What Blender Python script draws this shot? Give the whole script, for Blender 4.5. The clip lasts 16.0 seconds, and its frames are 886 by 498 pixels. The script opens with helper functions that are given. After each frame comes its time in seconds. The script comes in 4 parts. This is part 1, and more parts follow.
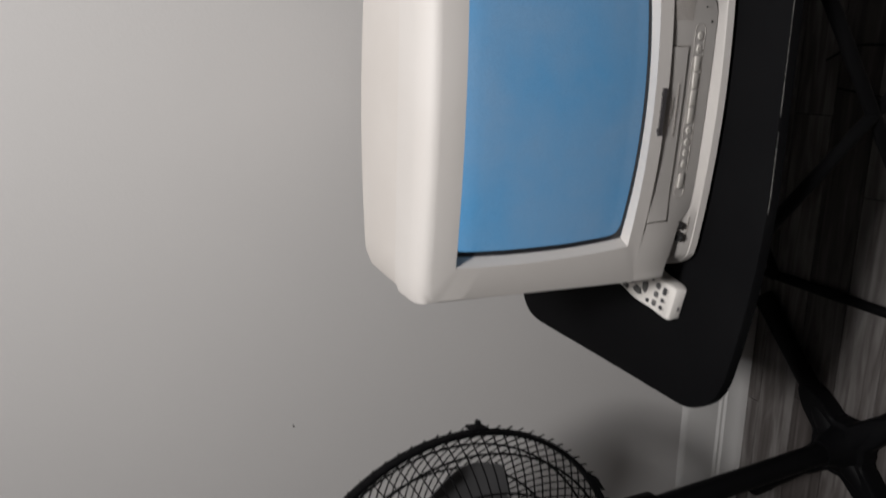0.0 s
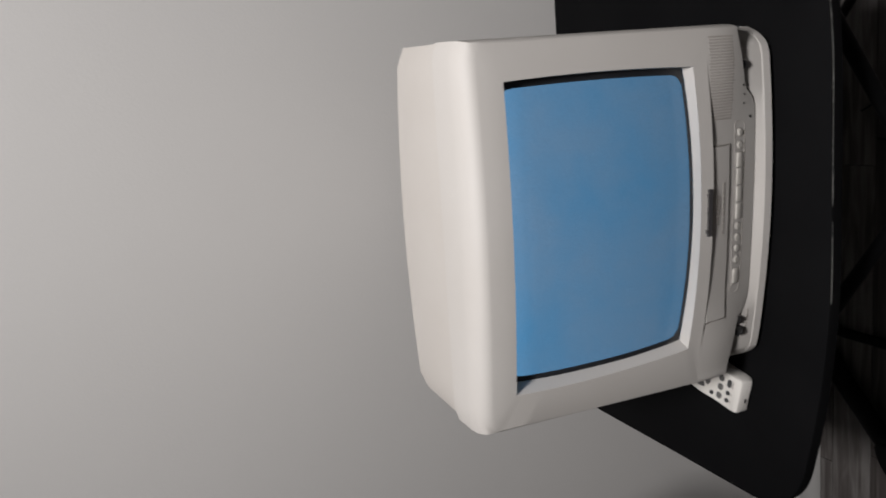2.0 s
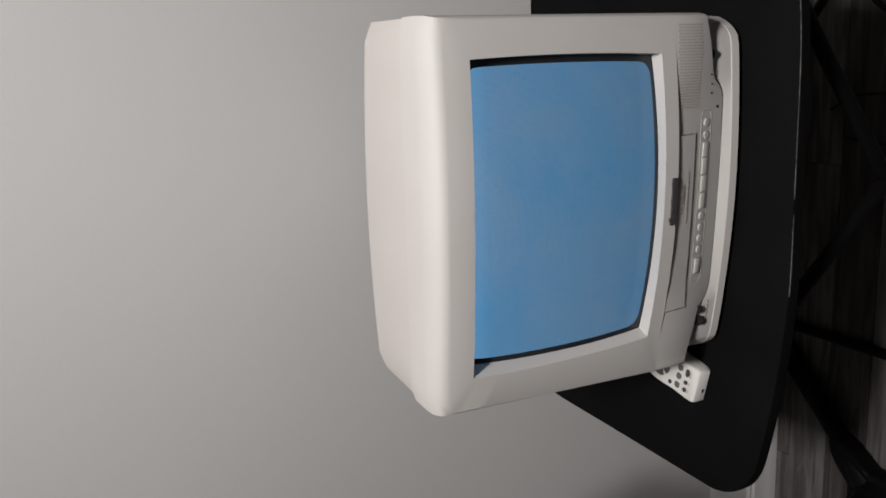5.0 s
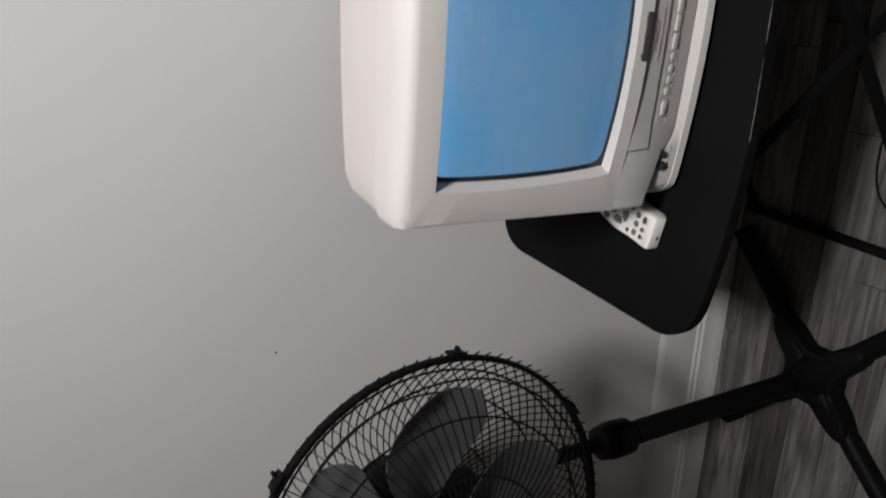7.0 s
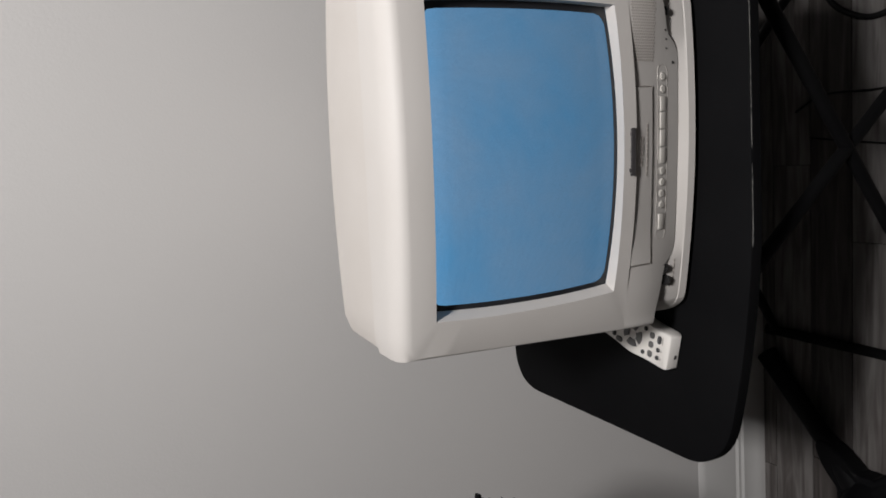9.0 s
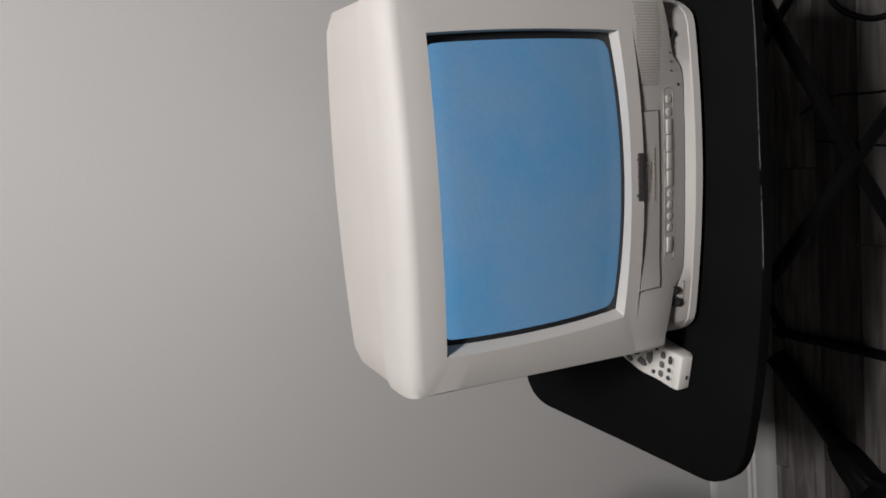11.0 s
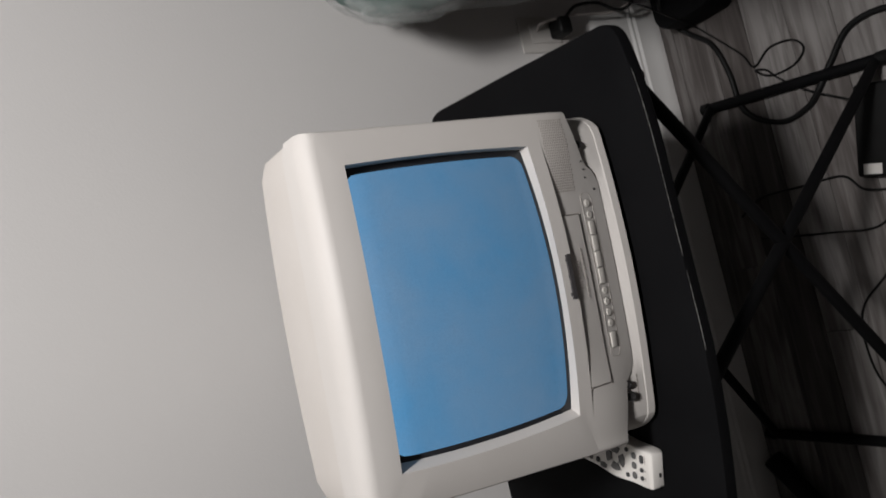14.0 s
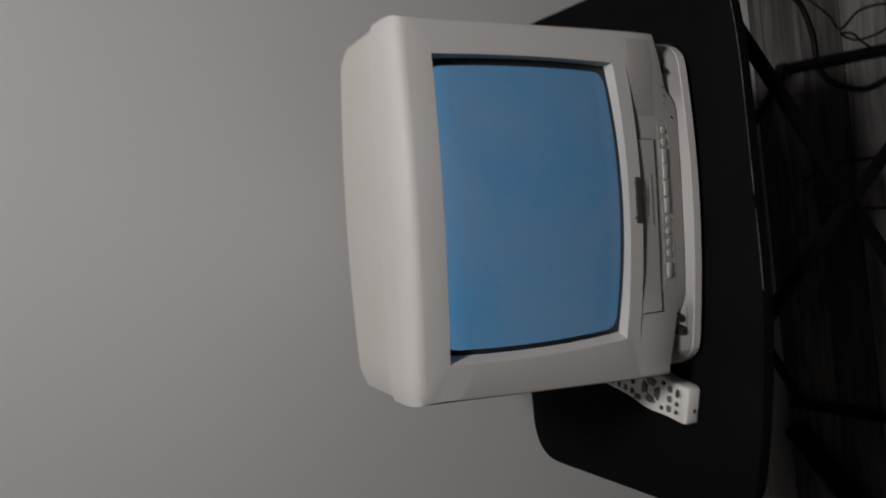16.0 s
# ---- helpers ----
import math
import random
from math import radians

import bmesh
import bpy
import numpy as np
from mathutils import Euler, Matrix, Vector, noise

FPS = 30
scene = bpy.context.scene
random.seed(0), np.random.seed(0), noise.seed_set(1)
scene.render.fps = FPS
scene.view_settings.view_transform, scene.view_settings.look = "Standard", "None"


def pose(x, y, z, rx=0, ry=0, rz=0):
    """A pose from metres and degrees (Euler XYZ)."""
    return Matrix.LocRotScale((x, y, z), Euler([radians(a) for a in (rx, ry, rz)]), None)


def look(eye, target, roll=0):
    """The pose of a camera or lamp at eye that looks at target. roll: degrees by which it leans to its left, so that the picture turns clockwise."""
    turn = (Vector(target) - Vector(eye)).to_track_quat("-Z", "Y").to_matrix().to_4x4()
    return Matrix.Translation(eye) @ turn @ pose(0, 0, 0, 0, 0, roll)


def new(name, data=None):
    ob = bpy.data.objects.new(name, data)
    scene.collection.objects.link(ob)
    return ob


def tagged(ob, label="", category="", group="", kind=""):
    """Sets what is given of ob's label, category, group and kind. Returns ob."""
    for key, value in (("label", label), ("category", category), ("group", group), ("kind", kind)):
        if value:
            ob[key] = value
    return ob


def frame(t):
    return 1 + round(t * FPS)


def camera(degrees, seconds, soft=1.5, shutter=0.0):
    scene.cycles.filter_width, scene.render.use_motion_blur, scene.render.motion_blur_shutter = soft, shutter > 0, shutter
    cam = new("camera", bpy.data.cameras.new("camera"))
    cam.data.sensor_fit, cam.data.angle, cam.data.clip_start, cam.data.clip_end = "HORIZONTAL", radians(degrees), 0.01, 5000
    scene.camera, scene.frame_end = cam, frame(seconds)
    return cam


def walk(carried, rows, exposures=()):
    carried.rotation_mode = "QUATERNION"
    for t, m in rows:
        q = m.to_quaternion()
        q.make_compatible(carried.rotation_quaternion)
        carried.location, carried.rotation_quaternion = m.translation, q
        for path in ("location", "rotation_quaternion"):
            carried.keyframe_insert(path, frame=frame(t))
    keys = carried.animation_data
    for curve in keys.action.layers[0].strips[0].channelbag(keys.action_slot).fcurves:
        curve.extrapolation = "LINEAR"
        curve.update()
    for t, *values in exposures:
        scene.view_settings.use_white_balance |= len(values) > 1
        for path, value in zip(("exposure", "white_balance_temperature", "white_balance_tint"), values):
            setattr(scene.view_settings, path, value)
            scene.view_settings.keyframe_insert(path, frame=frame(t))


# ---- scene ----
cam = camera(61.7, 16.0, 1.7, 0.7)
PATH = [
    (0, (0.053, -0.591, 1.278), (-0.452, 1.136, 0.406), -96.8),
    (0.5, (0.069, -0.573, 1.274), (-0.369, 1.173, 0.403), -97.2),
    (0.7, (0.074, -0.564, 1.276), (-0.351, 1.188, 0.41), -98.1),
    (1, (0.087, -0.553, 1.279), (-0.273, 1.216, 0.418), -98.2),
    (1.3, (0.103, -0.558, 1.286), (-0.23, 1.235, 0.465), -97.7),
    (1.5, (0.112, -0.563, 1.288), (-0.245, 1.239, 0.498), -98.1),
    (2, (0.126, -0.564, 1.28), (-0.248, 1.228, 0.474), -100.1),
    (2.3, (0.126, -0.56, 1.271), (-0.274, 1.213, 0.438), -100.8),
    (2.5, (0.124, -0.559, 1.267), (-0.305, 1.204, 0.425), -101.0),
    (3, (0.109, -0.562, 1.264), (-0.278, 1.204, 0.408), -98.9),
    (5.5, (0.117, -0.565, 1.267), (-0.315, 1.185, 0.401), -98.6),
    (6, (0.103, -0.569, 1.256), (-0.396, 1.157, 0.377), -99.0),
    (6.3, (0.094, -0.572, 1.26), (-0.449, 1.141, 0.382), -99.4),
    (6.5, (0.085, -0.578, 1.258), (-0.491, 1.111, 0.354), -99.4),
    (6.7, (0.069, -0.591, 1.266), (-0.583, 1.077, 0.376), -99.7),
    (7, (0.043, -0.595, 1.273), (-0.627, 1.069, 0.388), -98.8),
    (7.3, (0.032, -0.594, 1.284), (-0.669, 1.069, 0.421), -99.0),
    (7.5, (0.033, -0.594, 1.282), (-0.656, 1.068, 0.409), -98.7),
    (8, (0.053, -0.586, 1.273), (-0.538, 1.112, 0.398), -99.0),
    (8.5, (0.064, -0.577, 1.257), (-0.413, 1.14, 0.35), -97.6),
    (8.7, (0.043, -0.582, 1.252), (-0.303, 1.154, 0.321), -96.9),
    (9, (0.003, -0.589, 1.256), (-0.232, 1.179, 0.35), -97.3),
    (11.5, (0.046, -0.579, 1.253), (-0.203, 1.192, 0.36), -99.6),
    (11.8, (0.031, -0.586, 1.255), (-0.143, 1.197, 0.366), -98.8),
    (12, (0.013, -0.596, 1.259), (-0.04, 1.193, 0.367), -97.0),
    (12.5, (-0.036, -0.628, 1.266), (0.134, 1.155, 0.376), -93.7),
    (12.7, (-0.044, -0.641, 1.266), (0.204, 1.138, 0.388), -93.5),
    (13, (-0.049, -0.664, 1.251), (0.292, 1.099, 0.37), -94.8),
    (13.3, (-0.038, -0.675, 1.245), (0.317, 1.09, 0.375), -98.3),
    (13.5, (-0.039, -0.67, 1.241), (0.295, 1.094, 0.359), -98.8),
    (14, (-0.012, -0.63, 1.224), (0.165, 1.112, 0.258), -99.8),
    (14.5, (0.04, -0.602, 1.232), (0.086, 1.155, 0.279), -100.2),
    (14.8, (0.054, -0.59, 1.241), (0.018, 1.189, 0.328), -99.8),
    (15, (0.052, -0.584, 1.245), (-0.047, 1.199, 0.345), -99.4),
    (15.5, (0.012, -0.58, 1.254), (-0.109, 1.207, 0.365), -97.6),
    (15.7, (-0.015, -0.588, 1.252), (-0.087, 1.195, 0.349), -96.5),
    (16, (-0.055, -0.607, 1.264), (0.003, 1.184, 0.375), -94.3),
]
EXPOSURES = [(0.0, 0.02, 6420, 10), (1.0, -0.07, 6420, 10), (1.5, -0.10, 6420, 10), (5.5, -0.06, 6420, 10), (6.5, 0.02, 6420, 10), (7.5, 0.28, 6340, 10), (8.5, 0.15, 6420, 10), (9.0, 0.06, 6420, 10), (12.0, -0.08, 6420, 10), (13.5, 0.05, 6420, 10),
             (14.2, 0.05, 6420, 10), (14.5, 0.0, 6390, 10), (15.0, -0.40, 6400, 10), (15.5, -0.70, 6350, 10), (16.0, -0.80, 6350, 10)]
walk(cam, [(t, look(eye, target, roll)) for t, eye, target, roll in PATH], EXPOSURES)

# ---- world and light ----
world = bpy.data.worlds.new("world")
world.use_nodes = True
scene.world = world
world.node_tree.nodes["Background"].inputs[0].default_value = (0.75, 0.85, 1.0, 1)
world.node_tree.nodes["Background"].inputs[1].default_value = 0.05


def area_lamp(name, m, sx, sy, watts, colour):
    d = bpy.data.lights.new(name, "AREA")
    d.shape, d.size, d.size_y, d.energy, d.color = "RECTANGLE", sx, sy, watts, colour
    ob = new(name, d)
    ob.matrix_world = m
    return ob


LAMPS = ((0.32, -0.78, 2.33),)
for place in LAMPS:
    area_lamp("ceiling_lamp_light", pose(*place), 0.22, 0.22, 42, (1.0, 0.972, 0.95))


# ---- materials ----
def mat(name, colour, rough=0.5, metal=0.0, spec=0.5):
    m = bpy.data.materials.new(name)
    m.use_nodes = True
    b = m.node_tree.nodes["Principled BSDF"]
    b.inputs["Base Color"].default_value = (*colour, 1)
    b.inputs["Roughness"].default_value = rough
    b.inputs["Metallic"].default_value = metal
    b.inputs["Specular IOR Level"].default_value = spec
    return m, m.node_tree, b


def worn(name, colour, second, rough=0.5, big=6.0, fine=180.0, bump=0.1, amount=0.5, metal=0.0, spec=0.5):
    """A surface whose colour drifts slowly towards a second one, with a fine grain in its relief and gloss."""
    m, t, b = mat(name, colour, rough, metal, spec)
    co = t.nodes.new("ShaderNodeTexCoord")
    n1, n2 = t.nodes.new("ShaderNodeTexNoise"), t.nodes.new("ShaderNodeTexNoise")
    n1.inputs["Scale"].default_value, n2.inputs["Scale"].default_value = big, fine
    n1.inputs["Detail"].default_value, n2.inputs["Detail"].default_value = 5, 3
    mix = t.nodes.new("ShaderNodeMix")
    mix.data_type = "RGBA"
    mix.inputs[6].default_value, mix.inputs[7].default_value = (*colour, 1), (*second, 1)
    ramp = t.nodes.new("ShaderNodeMapRange")
    ramp.inputs[1].default_value, ramp.inputs[2].default_value = 0.35, 0.75
    ramp.inputs[4].default_value = amount
    bp = t.nodes.new("ShaderNodeBump")
    bp.inputs["Strength"].default_value, bp.inputs["Distance"].default_value = bump, 0.0008
    rr = t.nodes.new("ShaderNodeMapRange")
    rr.inputs[3].default_value, rr.inputs[4].default_value = max(rough - 0.08, 0.02), min(rough + 0.1, 1)
    for n in (n1, n2):
        t.links.new(co.outputs["Object"], n.inputs["Vector"])
    t.links.new(n1.outputs["Fac"], ramp.inputs[0])
    t.links.new(ramp.outputs[0], mix.inputs[0])
    t.links.new(mix.outputs[2], b.inputs["Base Color"])
    t.links.new(n2.outputs["Fac"], bp.inputs["Height"])
    t.links.new(bp.outputs[0], b.inputs["Normal"])
    t.links.new(n1.outputs["Fac"], rr.inputs[0])
    t.links.new(rr.outputs[0], b.inputs["Roughness"])
    return m


WALL = worn("wall_paint", (0.575, 0.56, 0.55), (0.535, 0.52, 0.512), 0.62, 1.6, 260, 0.25, 0.6)
# darkened copy of the wall paint, so unseen walls bounce less light
WALL_LOW_BOUNCE = worn("low_bounce_wall_paint", (0.40, 0.39, 0.38), (0.36, 0.35, 0.34), 0.62, 1.6, 260, 0.25, 0.6)
CEIL = worn("ceiling_paint", (0.66, 0.65, 0.635), (0.62, 0.61, 0.60), 0.8, 1.5, 200, 0.2)
TRIM = worn("trim_paint", (0.60, 0.59, 0.58), (0.55, 0.54, 0.53), 0.4, 5, 120, 0.06)
SHELL = worn("aged_white_plastic", (0.535, 0.509, 0.486), (0.495, 0.465, 0.438), 0.62, 7, 900, 0.10, 0.8)
SHELL_BACK = worn("aged_back_plastic", (0.525, 0.494, 0.466), (0.480, 0.444, 0.412), 0.62, 7, 1200, 0.22, 0.8)
GASKET = worn("dark_tube_mask", (0.012, 0.013, 0.016), (0.02, 0.02, 0.022), 0.4, 20, 300)
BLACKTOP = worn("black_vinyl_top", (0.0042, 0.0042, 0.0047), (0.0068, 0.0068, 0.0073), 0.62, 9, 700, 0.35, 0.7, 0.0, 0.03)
BLACKTUBE = worn("black_painted_steel", (0.0035, 0.0035, 0.004), (0.006, 0.006, 0.006), 0.55, 20, 300, 0.1, spec=0.06)
EDGE_WORN = worn("worn_pale_edge", (0.016, 0.016, 0.016), (0.20, 0.195, 0.185), 0.5, 160, 900, 0.3, 1.0)
FANBLACK = worn("black_fan_plastic", (0.0036, 0.0036, 0.004), (0.006, 0.006, 0.007), 0.46, 12, 500, 0.08, spec=0.06)
BLADE = worn("grey_fan_blade", (0.085, 0.084, 0.087), (0.115, 0.114, 0.117), 0.3, 10, 200, 0.05)
WIRE = worn("black_coated_wire", (0.005, 0.005, 0.0055), (0.010, 0.010, 0.010), 0.36, 30, 300, 0.0, spec=0.10)
CABLE = worn("black_rubber_cable", (0.005, 0.005, 0.005), (0.009, 0.009, 0.009), 0.5, 40, 400, 0.1, spec=0.15)
GAP = worn("button_gap_shade", (0.36, 0.34, 0.32), (0.42, 0.395, 0.37), 0.5, 60, 400, 0.0)
BUTTON = worn("pale_button_plastic", (0.60, 0.57, 0.53), (0.56, 0.53, 0.49), 0.5, 40, 500, 0.05)
LOGO = worn("dark_badge", (0.045, 0.042, 0.045), (0.09, 0.085, 0.085), 0.35, 90, 500, 0.05)
PRINT = worn("grey_print", (0.30, 0.27, 0.25), (0.36, 0.33, 0.30), 0.5, 90, 500, 0.0)
JACK = worn("black_socket", (0.015, 0.014, 0.014), (0.03, 0.03, 0.03), 0.4, 60, 500, 0.05)
REMOTE = worn("white_remote_plastic", (0.69, 0.662, 0.63), (0.63, 0.60, 0.56), 0.38, 20, 900, 0.08)
RUBBER = worn("grey_rubber_key", (0.085, 0.083, 0.082), (0.14, 0.135, 0.13), 0.55, 60, 500, 0.1)
RUBBER_DARK = worn("dark_rubber_key", (0.03, 0.03, 0.032), (0.06, 0.06, 0.06), 0.5, 60, 500, 0.1)
# white plastic greyed in its colour for the bag's shadow over the outlet
OUTLET = worn("shaded_white_outlet_plastic", (0.46, 0.44, 0.42), (0.42, 0.40, 0.38), 0.35, 30, 500, 0.05)
DARKCLOTH = worn("dark_cloth", (0.022, 0.020, 0.020), (0.010, 0.009, 0.009), 0.85, 10, 250, 0.6, 1.0)
CORDWHITE = worn("white_cord", (0.34, 0.31, 0.29), (0.26, 0.23, 0.21), 0.5, 30, 500, 0.05)
GREEN = worn("green_cloth", (0.065, 0.125, 0.11), (0.022, 0.050, 0.043), 0.8, 14, 250, 0.6, 1.0)
NAVY = worn("navy_cloth", (0.012, 0.02, 0.055), (0.008, 0.012, 0.028), 0.85, 14, 250, 0.6, 1.0)
PALECLOTH = worn("grey_brown_cloth", (0.070, 0.064, 0.062), (0.036, 0.033, 0.032), 0.85, 10, 250, 0.6, 1.0)


def screen_material():
    """A cathode-ray tube showing a plain blue picture: glossy glass over a faintly striped, unevenly bright phosphor."""
    m, t, b = mat("blue_tube_picture", (0.015, 0.017, 0.02), 0.22, 0.0, 0.22)
    co = t.nodes.new("ShaderNodeTexCoord")
    sep = t.nodes.new("ShaderNodeSeparateXYZ")
    t.links.new(co.outputs["Object"], sep.inputs[0])
    n = t.nodes.new("ShaderNodeTexNoise")
    n.inputs["Scale"].default_value, n.inputs["Detail"].default_value, n.inputs["Roughness"].default_value = 9, 5, 0.62
    t.links.new(co.outputs["Object"], n.inputs["Vector"])
    wave = t.nodes.new("ShaderNodeTexWave")
    wave.bands_direction = "X"
    wave.inputs["Scale"].default_value = 330
    t.links.new(co.outputs["Object"], wave.inputs["Vector"])
    across = t.nodes.new("ShaderNodeMapRange")
    across.inputs[1].default_value, across.inputs[2].default_value = 0.75, 0.96
    across.inputs[3].default_value, across.inputs[4].default_value = 0.53, 0.80
    t.links.new(sep.outputs[2], across.inputs[0])
    mix = t.nodes.new("ShaderNodeMix")
    mix.data_type = "RGBA"
    mix.inputs[6].default_value, mix.inputs[7].default_value = (0.036, 0.245, 0.495, 1), (0.190, 0.285, 0.410, 1)
    t.links.new(n.outputs["Fac"], mix.inputs[0])
    stripe = t.nodes.new("ShaderNodeMath")
    stripe.operation = "MULTIPLY_ADD"
    stripe.inputs[1].default_value, stripe.inputs[2].default_value = 0.24, 0.88
    t.links.new(wave.outputs["Fac"], stripe.inputs[0])
    dots = t.nodes.new("ShaderNodeTexNoise")
    dots.inputs["Scale"].default_value, dots.inputs["Detail"].default_value = 700, 1
    t.links.new(co.outputs["Object"], dots.inputs["Vector"])
    speck = t.nodes.new("ShaderNodeMapRange")
    speck.inputs[1].default_value, speck.inputs[2].default_value = 0.3, 0.7
    speck.inputs[3].default_value, speck.inputs[4].default_value = 0.94, 1.06
    t.links.new(dots.outputs["Fac"], speck.inputs[0])
    both = t.nodes.new("ShaderNodeMath")
    both.operation = "MULTIPLY"
    t.links.new(stripe.outputs[0], both.inputs[0])
    t.links.new(speck.outputs[0], both.inputs[1])
    rim = t.nodes.new("ShaderNodeMapRange")
    rim.interpolation_type = "SMOOTHSTEP"
    rim.inputs[1].default_value, rim.inputs[2].default_value = 0.925, 0.958
    rim.inputs[4].default_value = 0.20
    t.links.new(sep.outputs[2], rim.inputs[0])
    glow = t.nodes.new("ShaderNodeMath")
    t.links.new(across.outputs[0], glow.inputs[0])
    t.links.new(rim.outputs[0], glow.inputs[1])
    power = t.nodes.new("ShaderNodeMath")
    power.operation = "MULTIPLY"
    t.links.new(both.outputs[0], power.inputs[0])
    t.links.new(glow.outputs[0], power.inputs[1])
    t.links.new(mix.outputs[2], b.inputs["Emission Color"])
    t.links.new(power.outputs[0], b.inputs["Emission Strength"])
    return m


SCREEN = screen_material()


def plank_material():
    """Grey-brown wood laminate: each board its own tone, with long grain along x and paler rubbed patches."""
    m, t, b = mat("grey_wood_laminate", (0.1, 0.09, 0.08), 0.5, 0.0, 0.3)
    co, info = t.nodes.new("ShaderNodeTexCoord"), t.nodes.new("ShaderNodeObjectInfo")
    shift = t.nodes.new("ShaderNodeVectorMath")
    shift.operation = "MULTIPLY_ADD"
    t.links.new(info.outputs["Random"], shift.inputs[0])
    shift.inputs[1].default_value = (31, 17, 5)
    t.links.new(co.outputs["Object"], shift.inputs[2])
    mp = t.nodes.new("ShaderNodeMapping")
    mp.inputs["Scale"].default_value = (3.5, 42, 1)
    t.links.new(shift.outputs[0], mp.inputs[0])
    grain, patch = t.nodes.new("ShaderNodeTexNoise"), t.nodes.new("ShaderNodeTexNoise")
    grain.inputs["Scale"].default_value, grain.inputs["Detail"].default_value, grain.inputs["Distortion"].default_value = 1.6, 8, 0.8
    t.links.new(mp.outputs[0], grain.inputs["Vector"])
    mp2 = t.nodes.new("ShaderNodeMapping")
    mp2.inputs["Scale"].default_value = (3, 9, 1)
    t.links.new(shift.outputs[0], mp2.inputs[0])
    patch.inputs["Scale"].default_value, patch.inputs["Detail"].default_value = 1.3, 4
    t.links.new(mp2.outputs[0], patch.inputs["Vector"])
    ramp = t.nodes.new("ShaderNodeValToRGB")
    e = ramp.color_ramp.elements
    e[0].position, e[0].color = 0.28, (0.0225, 0.0183, 0.0168, 1)
    e[1].position, e[1].color = 0.72, (0.178, 0.168, 0.163, 1)
    mid = e.new(0.5)
    mid.color = (0.071, 0.0624, 0.0592, 1)
    add = t.nodes.new("ShaderNodeMath")
    add.operation = "MULTIPLY_ADD"
    add.inputs[1].default_value = 0.55
    t.links.new(grain.outputs["Fac"], add.inputs[0])
    half = t.nodes.new("ShaderNodeMath")
    half.operation = "MULTIPLY"
    half.inputs[1].default_value = 0.45
    t.links.new(patch.outputs["Fac"], half.inputs[0])
    t.links.new(half.outputs[0], add.inputs[2])
    tone = t.nodes.new("ShaderNodeMath")
    tone.operation = "MULTIPLY_ADD"
    tone.inputs[1].default_value = 0.24
    t.links.new(info.outputs["Random"], tone.inputs[0])
    low = t.nodes.new("ShaderNodeMath")
    low.operation = "SUBTRACT"
    low.inputs[1].default_value = 0.110
    t.links.new(add.outputs[0], low.inputs[0])
    t.links.new(low.outputs[0], tone.inputs[2])
    t.links.new(tone.outputs[0], ramp.inputs[0])
    t.links.new(ramp.outputs[0], b.inputs["Base Color"])
    bp = t.nodes.new("ShaderNodeBump")
    bp.inputs["Strength"].default_value, bp.inputs["Distance"].default_value = 0.25, 0.0006
    t.links.new(grain.outputs["Fac"], bp.inputs["Height"])
    t.links.new(bp.outputs[0], b.inputs["Normal"])
    return m


PLANK = plank_material()


def clear_plastic():
    m, t, b = mat("clear_plastic_film", (0.44, 0.46, 0.45), 0.10)
    co, n, bp = t.nodes.new("ShaderNodeTexCoord"), t.nodes.new("ShaderNodeTexNoise"), t.nodes.new("ShaderNodeBump")
    n.inputs["Scale"].default_value, n.inputs["Detail"].default_value, n.inputs["Distortion"].default_value = 1, 5, 0.25
    stretch = t.nodes.new("ShaderNodeMapping")
    stretch.inputs["Scale"].default_value = (38, 38, 3.5)
    stretch.inputs["Rotation"].default_value = (0.0, 0.12, 0.0)
    t.links.new(co.outputs["Object"], stretch.inputs["Vector"])
    bp.inputs["Strength"].default_value, bp.inputs["Distance"].default_value = 0.9, 0.012
    haze = t.nodes.new("ShaderNodeMapRange")
    haze.inputs[1].default_value, haze.inputs[2].default_value = 0.47, 0.72
    haze.inputs[3].default_value, haze.inputs[4].default_value = 0.10, 0.52
    t.links.new(stretch.outputs[0], n.inputs["Vector"])
    t.links.new(n.outputs["Fac"], bp.inputs["Height"])
    t.links.new(n.outputs["Fac"], haze.inputs[0])
    t.links.new(haze.outputs[0], b.inputs["Alpha"])
    t.links.new(bp.outputs[0], b.inputs["Normal"])
    return m


FILM = clear_plastic()


def lamp_glass():
    m, t, b = mat("lit_lamp_diffuser", (0.9, 0.9, 0.88), 0.5)
    b.inputs["Emission Color"].default_value = (1.0, 0.96, 0.91, 1)
    b.inputs["Emission Strength"].default_value = 3.0
    return m


DIFFUSER = lamp_glass()


# ---- mesh helpers ----
def empty(name, m=None):
    ob = new(name)
    ob.empty_display_size = 0.05
    if m is not None:
        ob.matrix_world = m
    return ob


def part(name, bm, material, parent=None, label="", smooth=35, local=None):
    """One bmesh as one mesh object, under a thing or a part."""
    me = bpy.data.meshes.new(name)
    bmesh.ops.recalc_face_normals(bm, faces=bm.faces)
    bm.to_mesh(me)
    bm.free()
    me.materials.append(material)
    if smooth:
        me.shade_smooth()
        me.set_sharp_from_angle(angle=radians(smooth))
    ob = new(name, me)
    if parent is not None:
        ob.parent = parent
    if local is not None:
        ob.matrix_basis = local
    return tagged(ob, label)


def box(bm, size, centre=(0, 0, 0), bevel=0.0, seg=2, turn=None):
    r = bmesh.ops.create_cube(bm, size=1.0)
    vs = r["verts"]
    m = Matrix.Translation(centre) @ (turn or Matrix()) @ Matrix.Diagonal((*size, 1))
    bmesh.ops.transform(bm, matrix=m, verts=vs)
    if bevel:
        es = list({e for v in vs for e in v.link_edges})
        bmesh.ops.bevel(bm, geom=es, offset=bevel, segments=seg, affect="EDGES", profile=0.5)


